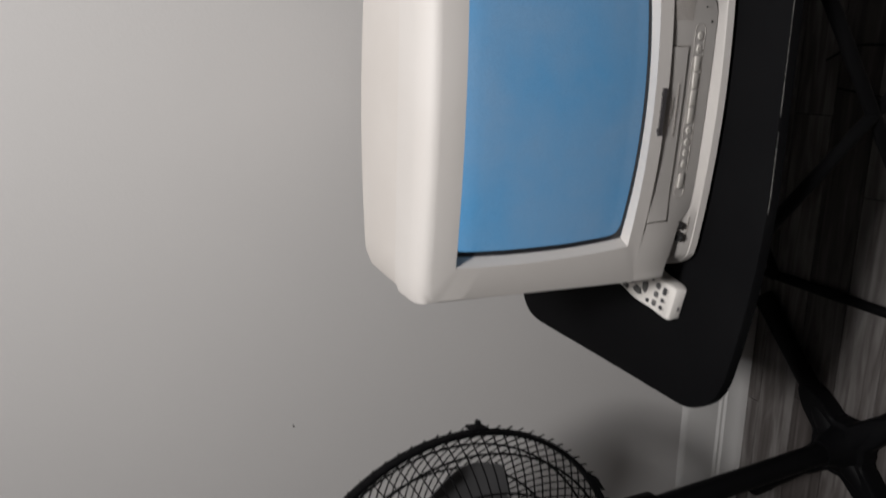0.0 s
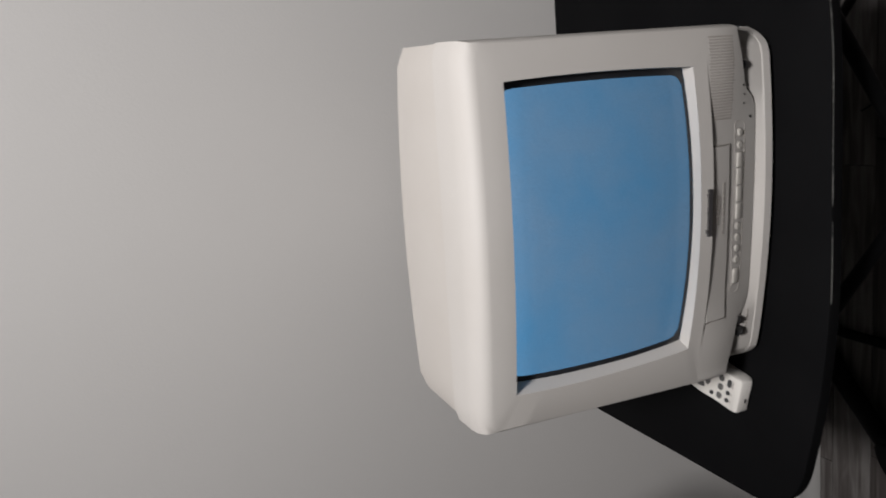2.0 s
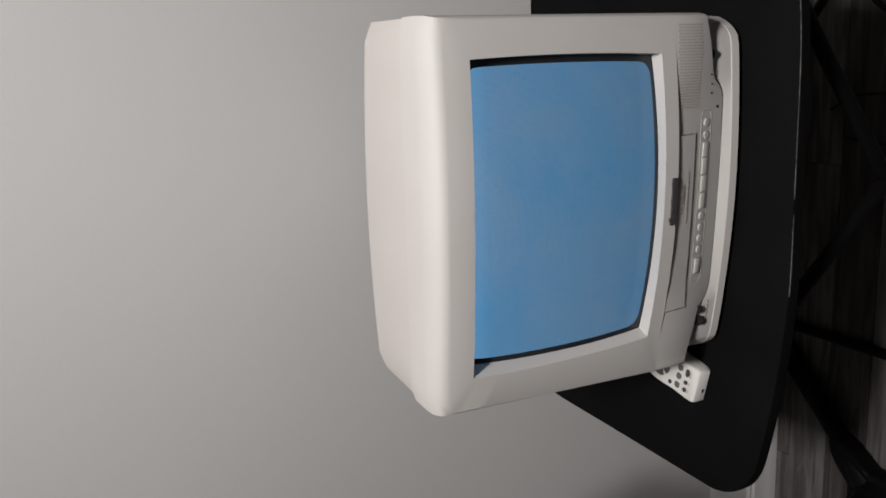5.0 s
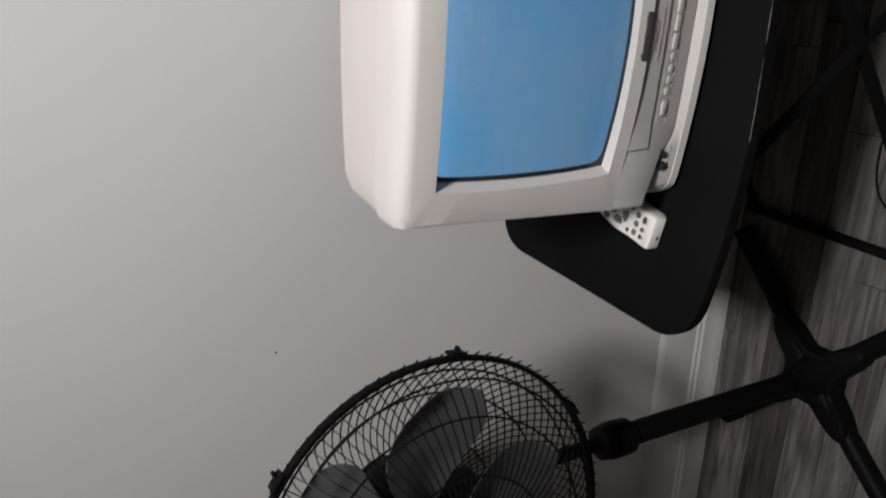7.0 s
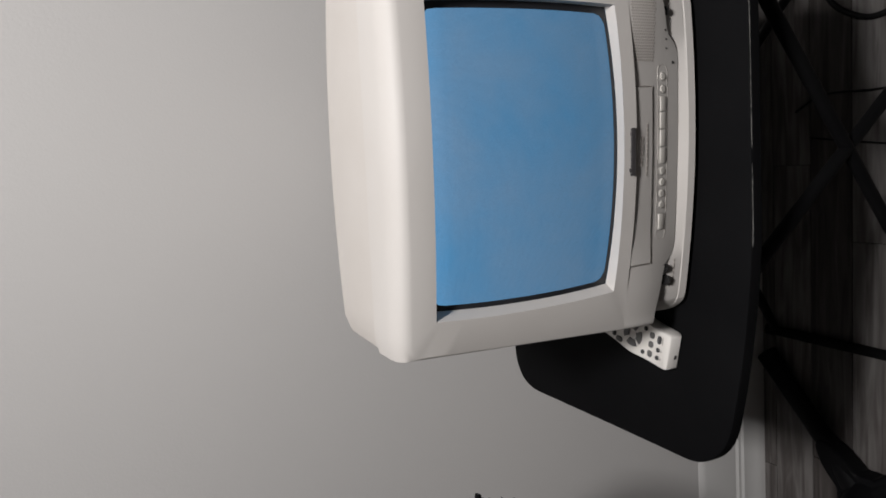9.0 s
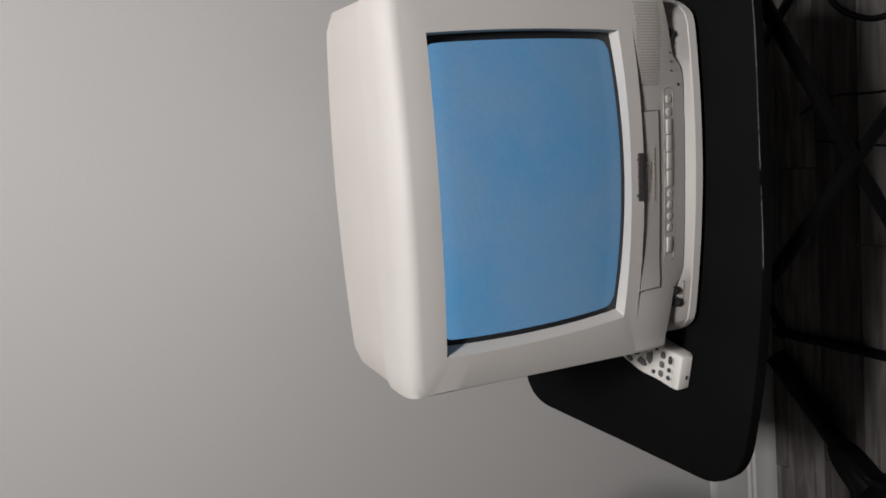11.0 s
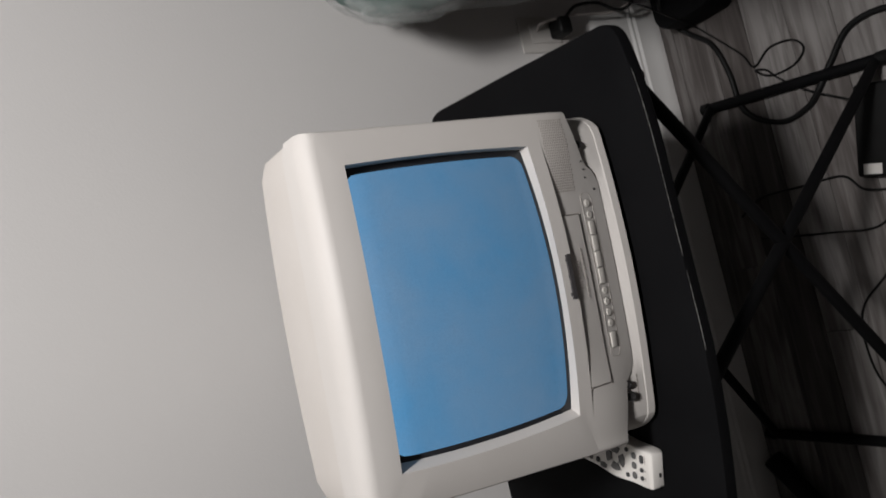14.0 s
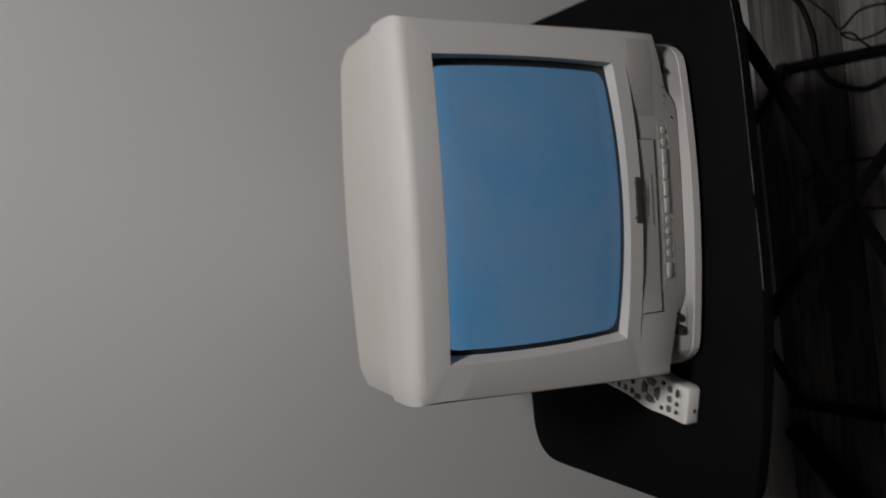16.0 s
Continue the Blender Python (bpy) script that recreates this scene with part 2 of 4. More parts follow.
def disc(bm, r, depth, m, seg=20, bevel=0.0):
    """A round pad of the given radius about the z axis of m, its foot at z = 0."""
    rings = [(r, 0), (r, depth - bevel), (r - bevel, depth)] if bevel else [(r, 0), (r, depth)]
    lathe(bm, rings, m, seg)


def lathe(bm, profile, m=None, seg=24, caps=True):
    m = m or Matrix()
    loops = []
    for r, z in profile:
        loops.append([bm.verts.new(m @ Vector((r * math.cos(2 * math.pi * k / seg), r * math.sin(2 * math.pi * k / seg), z))) for k in range(seg)])
    for a, b in zip(loops, loops[1:]):
        for k in range(seg):
            bm.faces.new((a[k], a[(k + 1) % seg], b[(k + 1) % seg], b[k]))
    if caps:
        bm.faces.new(loops[0][::-1])
        bm.faces.new(loops[-1])


def tube(bm, pts, r, seg=8, closed=False):
    pts = [Vector(p) for p in pts]
    n, loops, side = len(pts), [], None
    for i, p in enumerate(pts):
        a = pts[(i - 1) % n] if closed or i else p
        b = pts[(i + 1) % n] if closed or i < n - 1 else p
        d = (b - a).normalized()
        if side is None:
            side = d.orthogonal().normalized()
        side = (side - d * side.dot(d)).normalized()
        up = d.cross(side)
        rad = r[i] if isinstance(r, (list, tuple)) else r
        loops.append([bm.verts.new(p + rad * (side * math.cos(2 * math.pi * k / seg) + up * math.sin(2 * math.pi * k / seg))) for k in range(seg)])
    pairs = list(zip(loops, loops[1:])) + ([(loops[-1], loops[0])] if closed else [])
    for a, b in pairs:
        for k in range(seg):
            bm.faces.new((a[k], a[(k + 1) % seg], b[(k + 1) % seg], b[k]))
    if not closed:
        bm.faces.new(loops[0][::-1])
        bm.faces.new(loops[-1])


def curve(pts, n=8):
    """A smooth line through the given points (Catmull-Rom)."""
    p = [Vector(q) for q in pts]
    p = [2 * p[0] - p[1]] + p + [2 * p[-1] - p[-2]]
    out = []
    for i in range(1, len(p) - 2):
        for k in range(n):
            t = k / n
            a, b, c, d = p[i - 1:i + 3]
            out.append(0.5 * (2 * b + (c - a) * t + (2 * a - 5 * b + 4 * c - d) * t * t + (3 * b - a - 3 * c + d) * t ** 3))
    return out + [p[-2]]


def skin(bm, rings, closed=True, cap_first=False, cap_last=False):
    """Faces between loops of equally many points."""
    loops = [[bm.verts.new(p) for p in ring] for ring in rings]
    n = len(loops[0])
    for a, b in zip(loops, loops[1:]):
        for k in range(n if closed else n - 1):
            bm.faces.new((a[k], a[(k + 1) % n], b[(k + 1) % n], b[k]))
    if cap_first:
        bm.faces.new(loops[0][::-1])
    if cap_last:
        bm.faces.new(loops[-1])


def rounded(hx, hz, r, n=6, per=0):
    """A rounded rectangle about the origin, anticlockwise, with per extra points along each side."""
    out = []
    for cx, cz, a0 in ((hx - r, hz - r, 0), (-hx + r, hz - r, 90), (-hx + r, -hz + r, 180), (hx - r, -hz + r, 270)):
        for k in range(n + 1):
            a = radians(a0 + 90 * k / n)
            out.append((cx + r * math.cos(a), cz + r * math.sin(a)))
        if per:
            x0, z0 = out[-1]
            nxt = {0: (-hx + r, hz), 90: (-hx, -hz + r), 180: (hx - r, -hz), 270: (hx, hz - r)}[a0]
            for k in range(1, per + 1):
                u = k / (per + 1)
                out.append((x0 + (nxt[0] - x0) * u, z0 + (nxt[1] - z0) * u))
    return out


def slab(bm, outline, z0, z1, edge=0.0, under=0.0):
    """A flat plate with the given outline; edge: the rounding of its upper rim, under: the slope of its lower rim."""
    cx = sum(p[0] for p in outline) / len(outline)
    cy = sum(p[1] for p in outline) / len(outline)

    def ring(inset, z):
        out = []
        for x, y in outline:
            d = Vector((x - cx, y - cy))
            s = 1 - inset / max(d.length, 1e-6)
            out.append(Vector((cx + d.x * s, cy + d.y * s, z)))
        return out
    rings = [ring(under, z0)]
    if under:
        rings.append(ring(0, z0 + under))
    if edge:
        rings += [ring(0, z1 - edge), ring(edge * 0.3, z1 - edge * 0.3), ring(edge, z1)]
    else:
        rings.append(ring(0, z1))
    skin(bm, rings, cap_first=True, cap_last=True)


# ---- the room ----
X0, X1, Y0, Y1, H = -3.0, 3.2, -4.2, 0.459, 2.4


def wall_piece(name, size, centre, label, paint):
    bm = bmesh.new()
    box(bm, size, centre)
    return tagged(part(name, bm, paint, None, "", 0), label, "wall", kind="structure")


wall_piece("wall_north", (X1 - X0 + 0.2, 0.1, H), ((X0 + X1) / 2, Y1 + 0.05, H / 2), "plain light grey painted wall with faint marks", WALL)
# unseen walls that close the room, darkened to deepen the shade
wall_piece("wall_west", (0.1, Y1 - Y0, H), (X0 - 0.05, (Y0 + Y1) / 2, H / 2), "unseen plain wall, greyed down to cut bounced light", WALL_LOW_BOUNCE)
wall_piece("wall_east", (0.1, Y1 - Y0, H), (X1 + 0.05, (Y0 + Y1) / 2, H / 2), "unseen plain wall, greyed down to cut bounced light", WALL_LOW_BOUNCE)
wall_piece("wall_south", (X1 - X0 + 0.2, 0.2, H), ((X0 + X1) / 2, Y0 - 0.1, H / 2), "unseen plain wall, greyed down to cut bounced light", WALL_LOW_BOUNCE)
bm = bmesh.new()
box(bm, (X1 - X0 + 0.2, Y1 - Y0 + 0.2, 0.1), ((X0 + X1) / 2, (Y0 + Y1) / 2, H + 0.05))
tagged(part("ceiling", bm, CEIL, None, "", 0), "plain white painted ceiling", "ceiling", kind="structure")

bm = bmesh.new()
prof = [(0.0, 0.0), (-0.014, 0.0), (-0.014, 0.020), (-0.012, 0.026), (-0.012, 0.060), (-0.009, 0.066), (-0.009, 0.072), (-0.006, 0.078), (-0.006, 0.160), (-0.004, 0.170), (0.0, 0.178)]
skin(bm, [[Vector((x, Y1 + a - 0.0005, z)) for a, z in prof] for x in (X0, X1)], closed=False)
tagged(part("baseboard", bm, TRIM, None, "", 20), "white painted moulded baseboard along the wall", "baseboard", kind="structure")

# a tiny dark fleck on the wall
bm = bmesh.new()
disc(bm, 0.0016, 0.0012, pose(-0.513, Y1, 1.009, 90), 8)
tagged(part("wall_mark", bm, JACK, None), "tiny dark nail mark on the grey wall", "wall mark")


def ceiling_light(place):
    thing = tagged(empty("ceiling_light", pose(place[0], place[1], H)), "round white ceiling light switched on", "ceiling light")
    bm = bmesh.new()
    lathe(bm, [(0.15, 0), (0.15, -0.03), (0.135, -0.035)], None, 40)
    part("base", bm, TRIM, thing)
    bm = bmesh.new()
    lathe(bm, [(0.13, -0.036), (0.125, -0.05), (0.09, -0.062), (0.02, -0.066)], None, 40)
    part("diffuser", bm, DIFFUSER, thing, "glowing white diffuser")


for place in LAMPS:
    ceiling_light(place)


# ---- the television ----
TV = tagged(empty("television", pose(0, 0, 0, 0, 0, -3.6)), "aged white tube television with built-in tape player showing a blue picture", "television")
TZ0, TZ1 = 0.648, 1.003      # underside and top of the cabinet
OPEN_X, OPEN_Z0, OPEN_Z1 = 0.1425, 0.757, 0.963


def side_x(z, right=False):
    """How far a side stands from the middle at a height: the left one widens a little downwards."""
    return 0.1785 + (0.003 if right else 0.016) * (1.0 - z) / 0.35


def belly(x, w=0.15):
    return max(0.0, 1 - (x / w) ** 2)


def crease(x):
    return 0.7345 + 0.0045 * min(1.0, (x / 0.135) ** 2)


def loop_points(n=28):
    """Pairs of numbers that run round a frame: which side, and how far along it."""
    return [(s, k / n) for s in range(4) for k in range(n)]


def outer_point(s, u, inset):
    zt = TZ1 - inset
    if s == 0:      # top, right to left
        w = side_x(TZ1) - inset * 0.3
        x = w * (1 - 2 * u)
        drop = 0.004 * max(0.0, (abs(x) / w - 0.9) / 0.1) ** 2
        return x, zt - drop
    if s == 1:      # left, downwards
        z = (zt - 0.004) + (crease(0.2) - zt + 0.004) * u
        return -(side_x(z) - inset * 0.3), z
    if s == 2:      # underneath, left to right
        a, b = side_x(0.74) - inset * 0.3, side_x(0.74, True) - inset * 0.3
        x = -a + (a + b) * u
        return x, crease(x)
    z = crease(0.2) + (zt - 0.004 - crease(0.2)) * u
    return side_x(z, True) - inset * 0.3, z


def opening_point(s, u, inset, square=0.75):
    left, right, zt = OPEN_X - inset * 0.75, OPEN_X - inset * square, OPEN_Z1 - inset * 0.3
    zb = lambda x: OPEN_Z0 - (0.0062 + 0.0038 * min(1.0, inset / 0.0075)) * belly(x, 0.1425) + inset * 0.10
    if s == 0:
        return right - (left + right) * u, zt
    if s == 1:
        return -left, zt + (zb(left) - zt) * u
    if s == 2:
        x = -left + (left + right) * u
        return x, zb(x)
    return right, zb(right) + (zt - zb(right)) * u


def glass_y(x, z):
    return 0.0150 - 0.0135 * (1 - 0.62 * (x / 0.138) ** 2 - 0.38 * ((z - 0.853) / 0.105) ** 2) - 0.0035 * min(1.0, max(0.0, (0.870 - z) / 0.1))


def brow(x, z):
    """How far the face bulges towards the viewer: all over, and a little more below the picture."""
    f = min(1.0, max(0.0, (0.835 - z) / 0.09))
    f = f * f * (3 - 2 * f)
    return -belly(x, 0.178) * (0.0096 * (1 - f) + 0.0125 * f)


def bowed(x, z):
    """The sides of the opening and of the tube bow outwards at half height."""
    return x * (1 + (0.030 if x < 0 else 0.018) * max(0.0, 1 - ((z - 0.858) / 0.104) ** 2))


LP = loop_points()
rings = []
for inset, y in ((0.0, 0.049), (0.0, 0.047), (0.0005, 0.022), (0.002, 0.012), (0.006, 0.0045), (0.011, 0.001), (0.016, 0.0)):
    ring = []
    for s, u in LP:
        x, z = outer_point(s, u, 0.0 if s == 2 else inset)
        if s == 2:
            x = max(-(side_x(z) - inset * 0.3), min(side_x(z, True) - inset * 0.3, x))
        ring.append(Vector((x, y + brow(x, z) * (1 - y / 0.049), z)))
    rings.append(ring)
for inset, y in ((0.0, 0.0), (0.002, 0.002), (0.0085, 0.015)):
    ring = []
    for s, u in LP:
        x, z = opening_point(s, u, inset, 0.1)
        ring.append(Vector((bowed(x, z), y + brow(x, z) if inset < 0.005 else glass_y(x, z) - 0.002, z)))
    rings.append(ring)
bm = bmesh.new()
skin(bm, rings)
bezel = part("front_bezel", bm, SHELL, TV, "aged white front frame round the picture", 32)

# black surround and glass of the tube
bm = bmesh.new()
first = [Vector((bowed(x, z), glass_y(x, z) - 0.0016, z)) for x, z in (opening_point(s, u, 0.0075, 0.1) for s, u in LP)]


def glass_point(s, u, inset, r=0.011):
    x, z = opening_point(s, u, inset)
    z += 0.003 if s == 2 else 0.0
    w, zt, zb = OPEN_X - inset * 0.75, OPEN_Z1 - inset * 0.3, OPEN_Z0 + inset * 0.10 + 0.003
    zb -= 0.010 * belly(x, 0.1425)
    cx, cz = max(-w + r, min(w - r, x)), max(zb + r, min(zt - r, z))
    d = Vector((x - cx, z - cz))
    if abs(x) > w - r and (z > zt - r or z < zb + r) and d.length > r:
        d = d.normalized() * r
    x = cx + d.x
    return x * (1.028 if x > 0 else 1.0), cz + d.y


skin(bm, [first, [Vector((bowed(x, z), glass_y(x, z) - 0.0005, z)) for x, z in (glass_point(s, u, 0.0148) for s, u in LP)]])
part("screen_surround", bm, GASKET, TV, "thin black rim round the tube")
bm = bmesh.new()
NX, NZ = 24, 18
grid = []
for j in range(NZ + 1):
    for i in range(NX + 1):
        x = -0.141 + 0.282 * i / NX
        z = 0.742 + 0.220 * j / NZ
        grid.append(bm.verts.new((x, glass_y(x, z), z)))
for j in range(NZ):
    for i in range(NX):
        a = j * (NX + 1) + i
        bm.faces.new((grid[a], grid[a + 1], grid[a + NX + 2], grid[a + NX + 1]))
part("screen", bm, SCREEN, TV, "glossy curved glass with a plain blue picture", 80)


# lower front: panel that leans back, then the ledge below it
def panel_y(x, z):
    f = max(0.0, (0.7445 - z) / 0.0745)
    y = -0.0125 * belly(x, 0.178) + 0.0040 * belly(x, 0.148) + 0.0105 * f ** (1.25 + 1.3 * min(1.0, max(0.0, (abs(x) - 0.09) / 0.05)))
    edge = float(np.interp(side_x(z, x > 0) - abs(x), [0.0, 0.00015, 0.0006, 0.0018, 0.0033, 0.0048], [0.047, 0.022, 0.012, 0.0045, 0.001, 0.0]))
    return y + edge * (1 - max(0.0, y) / 0.05)


def surface(bm, us, vs, f):
    g = [[bm.verts.new(f(u, v)) for u in us] for v in vs]
    for a, b in zip(g, g[1:]):
        for k in range(len(us) - 1):
            bm.faces.new((a[k], a[k + 1], b[k + 1], b[k]))
    return g


def spaced(a, b, n):
    return [a + (b - a) * k / n for k in range(n + 1)]


us = [-1, -0.9992, -0.997, -0.991, -0.983, -0.974, -0.958, -0.93, -0.91] + spaced(-0.89, 0.89, 36) + [0.91, 0.93, 0.958, 0.974, 0.983, 0.991, 0.997, 0.9992, 1]


def ledge_top(x):
    a = min(1.0, max(0.0, (abs(x) - 0.106) / 0.022))
    b = min(1.0, max(0.0, (abs(x) - 0.128) / 0.06))
    return 0.6665 + 0.0185 * a * a * (3 - 2 * a) + 0.012 * b


def panel_point(u, v):
    low = ledge_top(u * 0.19) - 0.0025
    z = low + (crease(u * 0.19) + 0.002 - low) * max(0.0, v)
    x = u * side_x(z, u > 0)
    return Vector((x * (0.97 if v < 0 else 1), panel_y(x, z) + (0.04 if v < 0 else 0), z))


bm = bmesh.new()
surface(bm, us, [-1] + spaced(0, 1, 14), panel_point)
panel = part("control_panel", bm, SHELL, TV, "aged white lower front with controls", 40)


def ledge_front(x):
    y = -0.0030 + 0.010 * (x / 0.16) ** 2 + 0.002 * max(0.0, x / 0.16)
    edge = max(0.0, (abs(x) - (0.152 if x > 0 else 0.162)) / 0.030)
    return y + (0.064 - y) * (1 - math.sqrt(max(0.0, 1 - edge ** 2)))


def ledge_stations(x):
    """Section of the ledge: upright lip, then a ramp that runs up under the panel."""
    zt, yf = ledge_top(x), ledge_front(x)
    under = 0.003 + 0.006 * min(1.0, max(0.0, (abs(x) - 0.115) / 0.03))
    inner = max(panel_y(x, zt) + under, yf + 0.004)
    return ((0.0, yf + 0.003, 0.6420), (0.12, yf, 0.6440), (0.35, yf + 0.0006, 0.6530), (0.42, yf + 0.0014, 0.6542), (0.90, inner - 0.001, zt - 0.003), (1.0, inner + 0.008, zt + 0.003))


def ledge_point(u, v):
    x = u * (0.178 if u > 0 else 0.189)
    stations = ledge_stations(x)
    for (a, y0, z0), (b, y1, z1) in zip(stations, stations[1:]):
        if v <= b:
            t = (v - a) / (b - a)
            return Vector((x, y0 + (y1 - y0) * t, z0 + (z1 - z0) * t))


def ledge_y(x, z):
    st = ledge_stations(x)
    return float(np.interp(z, [q[2] for q in st], [q[1] for q in st]))


bm = bmesh.new()
g = surface(bm, us, [0, 0.06, 0.12, 0.35, 0.385, 0.42, 0.58, 0.74, 0.90, 1.0], ledge_point)
back = [bm.verts.new((v.co.x, 0.30, 0.6420)) for v in g[0]]
for k in range(len(us) - 1):
    bm.faces.new((back[k], back[k + 1], g[0][k + 1], g[0][k]))
part("base_ledge", bm, SHELL, TV, "white ledge under the controls", 18)

# rubber feet
for x, y in ((-0.14, 0.05), (0.14, 0.05), (-0.11, 0.25), (0.11, 0.25)):
    bm = bmesh.new()
    disc(bm, 0.011, 0.0085, pose(x, y, 0.635), 16, 0.001)
    part("rubber_foot", bm, JACK, TV, "black rubber foot", 40)

# rear shell
def shell_ring(y, hw_t, hw_b, z0, z1, r=0.012, bulge=0.0, n=10):
    out = []
    for k in range(2 * n + 1):
        x = hw_t * (1 - k / n)
        out.append(Vector((x, y + bulge * max(0.0, 1 - (x / hw_t) ** 2), z1 - (0.006 if k in (0, 2 * n) else 0))))
    for k in range(1, n + 1):
        z = z1 + (z0 - z1) * k / n
        out.append(Vector((-(hw_t + (hw_b - hw_t) * k / n), y, z)))
    for k in range(1, n):
        out.append(Vector((-hw_b + (hw_b + min(hw_b, hw_t + 0.002)) * k / n, y, z0)))
    for k in range(n, 0, -1):
        z = z1 + (z0 - z1) * k / n
        out.append(Vector((hw_t + (min(hw_b, hw_t + 0.002) - hw_t) * k / n, y, z)))
    return out


bm = bmesh.new()
skin(bm, [shell_ring(0.0495, 0.177, 0.189, 0.640, 1.0005), shell_ring(0.056, 0.1775, 0.189, 0.640, 1.001), shell_ring(0.134, 0.1775, 0.186, 0.640, 1.000, bulge=0.018),
          shell_ring(0.142, 0.171, 0.184, 0.642, 0.994, bulge=0.018), shell_ring(0.27, 0.105, 0.150, 0.655, 0.950), shell_ring(0.345, 0.085, 0.12, 0.67, 0.92)], cap_last=True)
part("rear_shell", bm, SHELL_BACK, TV, "aged cream rear casing", 30)

# tape door, its gap, badge and lettering
bm = bmesh.new()
DOOR_X0, DOOR_X1 = -0.118, 0.0635


def door_point(u, v):
    x = DOOR_X0 + (DOOR_X1 - DOOR_X0) * u
    z = 0.7075 + (crease(x) - 0.002 - 0.7075) * v
    return Vector((x, panel_y(x, z) - 0.0014, z))


g = surface(bm, spaced(0, 1, 20), spaced(0, 1, 4), door_point)
geom = bmesh.ops.extrude_face_region(bm, geom=list(bm.faces))["geom"]
bmesh.ops.translate(bm, vec=(0, 0.004, 0), verts=[v for v in geom if isinstance(v, bmesh.types.BMVert)])
part("tape_door", bm, SHELL, TV, "narrow tape slot door", 30)
bm = bmesh.new()
lo = [Vector((x, panel_y(x, 0.7068) - 0.0006, 0.7068)) for x in spaced(DOOR_X0 - 0.001, DOOR_X1 + 0.001, 24)]
for line in (lo, [lo[0], Vector((lo[0].x, panel_y(lo[0].x, 0.735) - 0.0006, crease(lo[0].x) - 0.002))], [lo[-1], Vector((lo[-1].x, panel_y(lo[-1].x, 0.735) - 0.0006, crease(lo[-1].x) - 0.002))]):
    tube(bm, line, 0.0007, 6)
part("door_gap", bm, PRINT, TV, "dark gap round the tape door", 60)
rr = random.Random(4)
bm = bmesh.new()
upper, x = [], -0.0235
while x < 0.0225:
    w, h = rr.uniform(0.0030, 0.0052), rr.choice((0.0040, 0.0046, 0.0040, 0.0056))
    upper += [(x, 0.7385 + h), (x + w * 0.85, 0.7385 + h), (x + w * 0.88, 0.7413), (x + w * 0.98, 0.7413)]
    x += w
outline = [(a, 0.7375) for a, b in upper] + [(a, b) for a, b in reversed(upper)]
skin(bm, [[Vector((a, brow(a, 0.741) - d, b)) for a, b in outline] for d in (-0.001, 0.0018)], cap_first=True, cap_last=True)
part("badge", bm, LOGO, TV, "small raised dark badge")


def lettering(words, size, m, material, parent):
    c = bpy.data.curves.new("lettering", "FONT")
    c.body, c.size, c.extrude, c.align_x, c.align_y = words, size, 0.0002, "CENTER", "CENTER"
    tmp = bpy.data.objects.new("lettering_source", c)
    scene.collection.objects.link(tmp)
    me = bpy.data.meshes.new_from_object(tmp.evaluated_get(bpy.context.evaluated_depsgraph_get()))
    bpy.data.objects.remove(tmp)
    me.materials.clear()
    me.materials.append(material)
    ob = new("lettering", me)
    ob.parent, ob.matrix_basis = parent, m
    return tagged(ob, "small grey printed words FM RADIO")


lettering("FM RADIO", 0.0066, pose(0.0, panel_y(0, 0.7245) - 0.0024, 0.7245, 96, 0, 0), PRINT, TV)
bm = bmesh.new()
x = -0.026
while x < 0.026:
    w = rr.uniform(0.002, 0.006)
    box(bm, (w, 0.0004, 0.0016), (x + w / 2, panel_y(x, 0.7160) - 0.0019, 0.7160))
    x += w + 0.0012
part("small_print", bm, PRINT, TV, "line of tiny unreadable grey print")

def on_panel(x, z, out=0.0):
    e = 0.002
    dz = (panel_y(x, z + e) - panel_y(x, z - e)) / (2 * e)
    dx = (panel_y(x + e, z) - panel_y(x - e, z)) / (2 * e)
    n = Vector((dx, -1, dz)).normalized()
    q = n.to_track_quat("Z", "Y").to_matrix().to_4x4()
    return Matrix.Translation(Vector((x, panel_y(x, z), z)) + n * out) @ q


# speaker holes, in staggered rows that lean with the edge of the panel
bm = bmesh.new()
for k in range(30):
    for j in range(12):
        x = 0.0905 + 0.0028 * k
        z = 0.7012 + 0.0032 * j + (0.0016 if k % 2 else 0.0) + 0.05 * (x - 0.13)
        if x < 0.171 and 0.7005 + 0.04 * (0.171 - x) < z < crease(x) - 0.0035:
            lathe(bm, [(0.00095, 0.0), (0.00095, 0.0004)], on_panel(x, z), 6)
part("speaker_grille", bm, PRINT, TV, "fine staggered speaker holes")


# sunken strip, then the keys on it
bm = bmesh.new()
strip_a = [Vector((x, panel_y(x, 0.6978) - 0.0003, 0.6978)) for x in spaced(-0.090, 0.082, 24)]
strip_b = [Vector((x, panel_y(x, 0.6822) - 0.0003, 0.6822)) for x in spaced(-0.090, 0.082, 24)]
tube(bm, strip_a + [Vector((0.0862, panel_y(0.086, 0.6945) - 0.0003, 0.6945)), Vector((0.0862, panel_y(0.086, 0.6855) - 0.0003, 0.6855))] + strip_b[::-1] + [Vector((-0.0942, panel_y(-0.094, 0.6855) - 0.0003, 0.6855)), Vector((-0.0942, panel_y(-0.094, 0.6945) - 0.0003, 0.6945))], 0.0002, 6, True)
part("key_strip_rim", bm, SHELL_BACK, TV, "", 60)
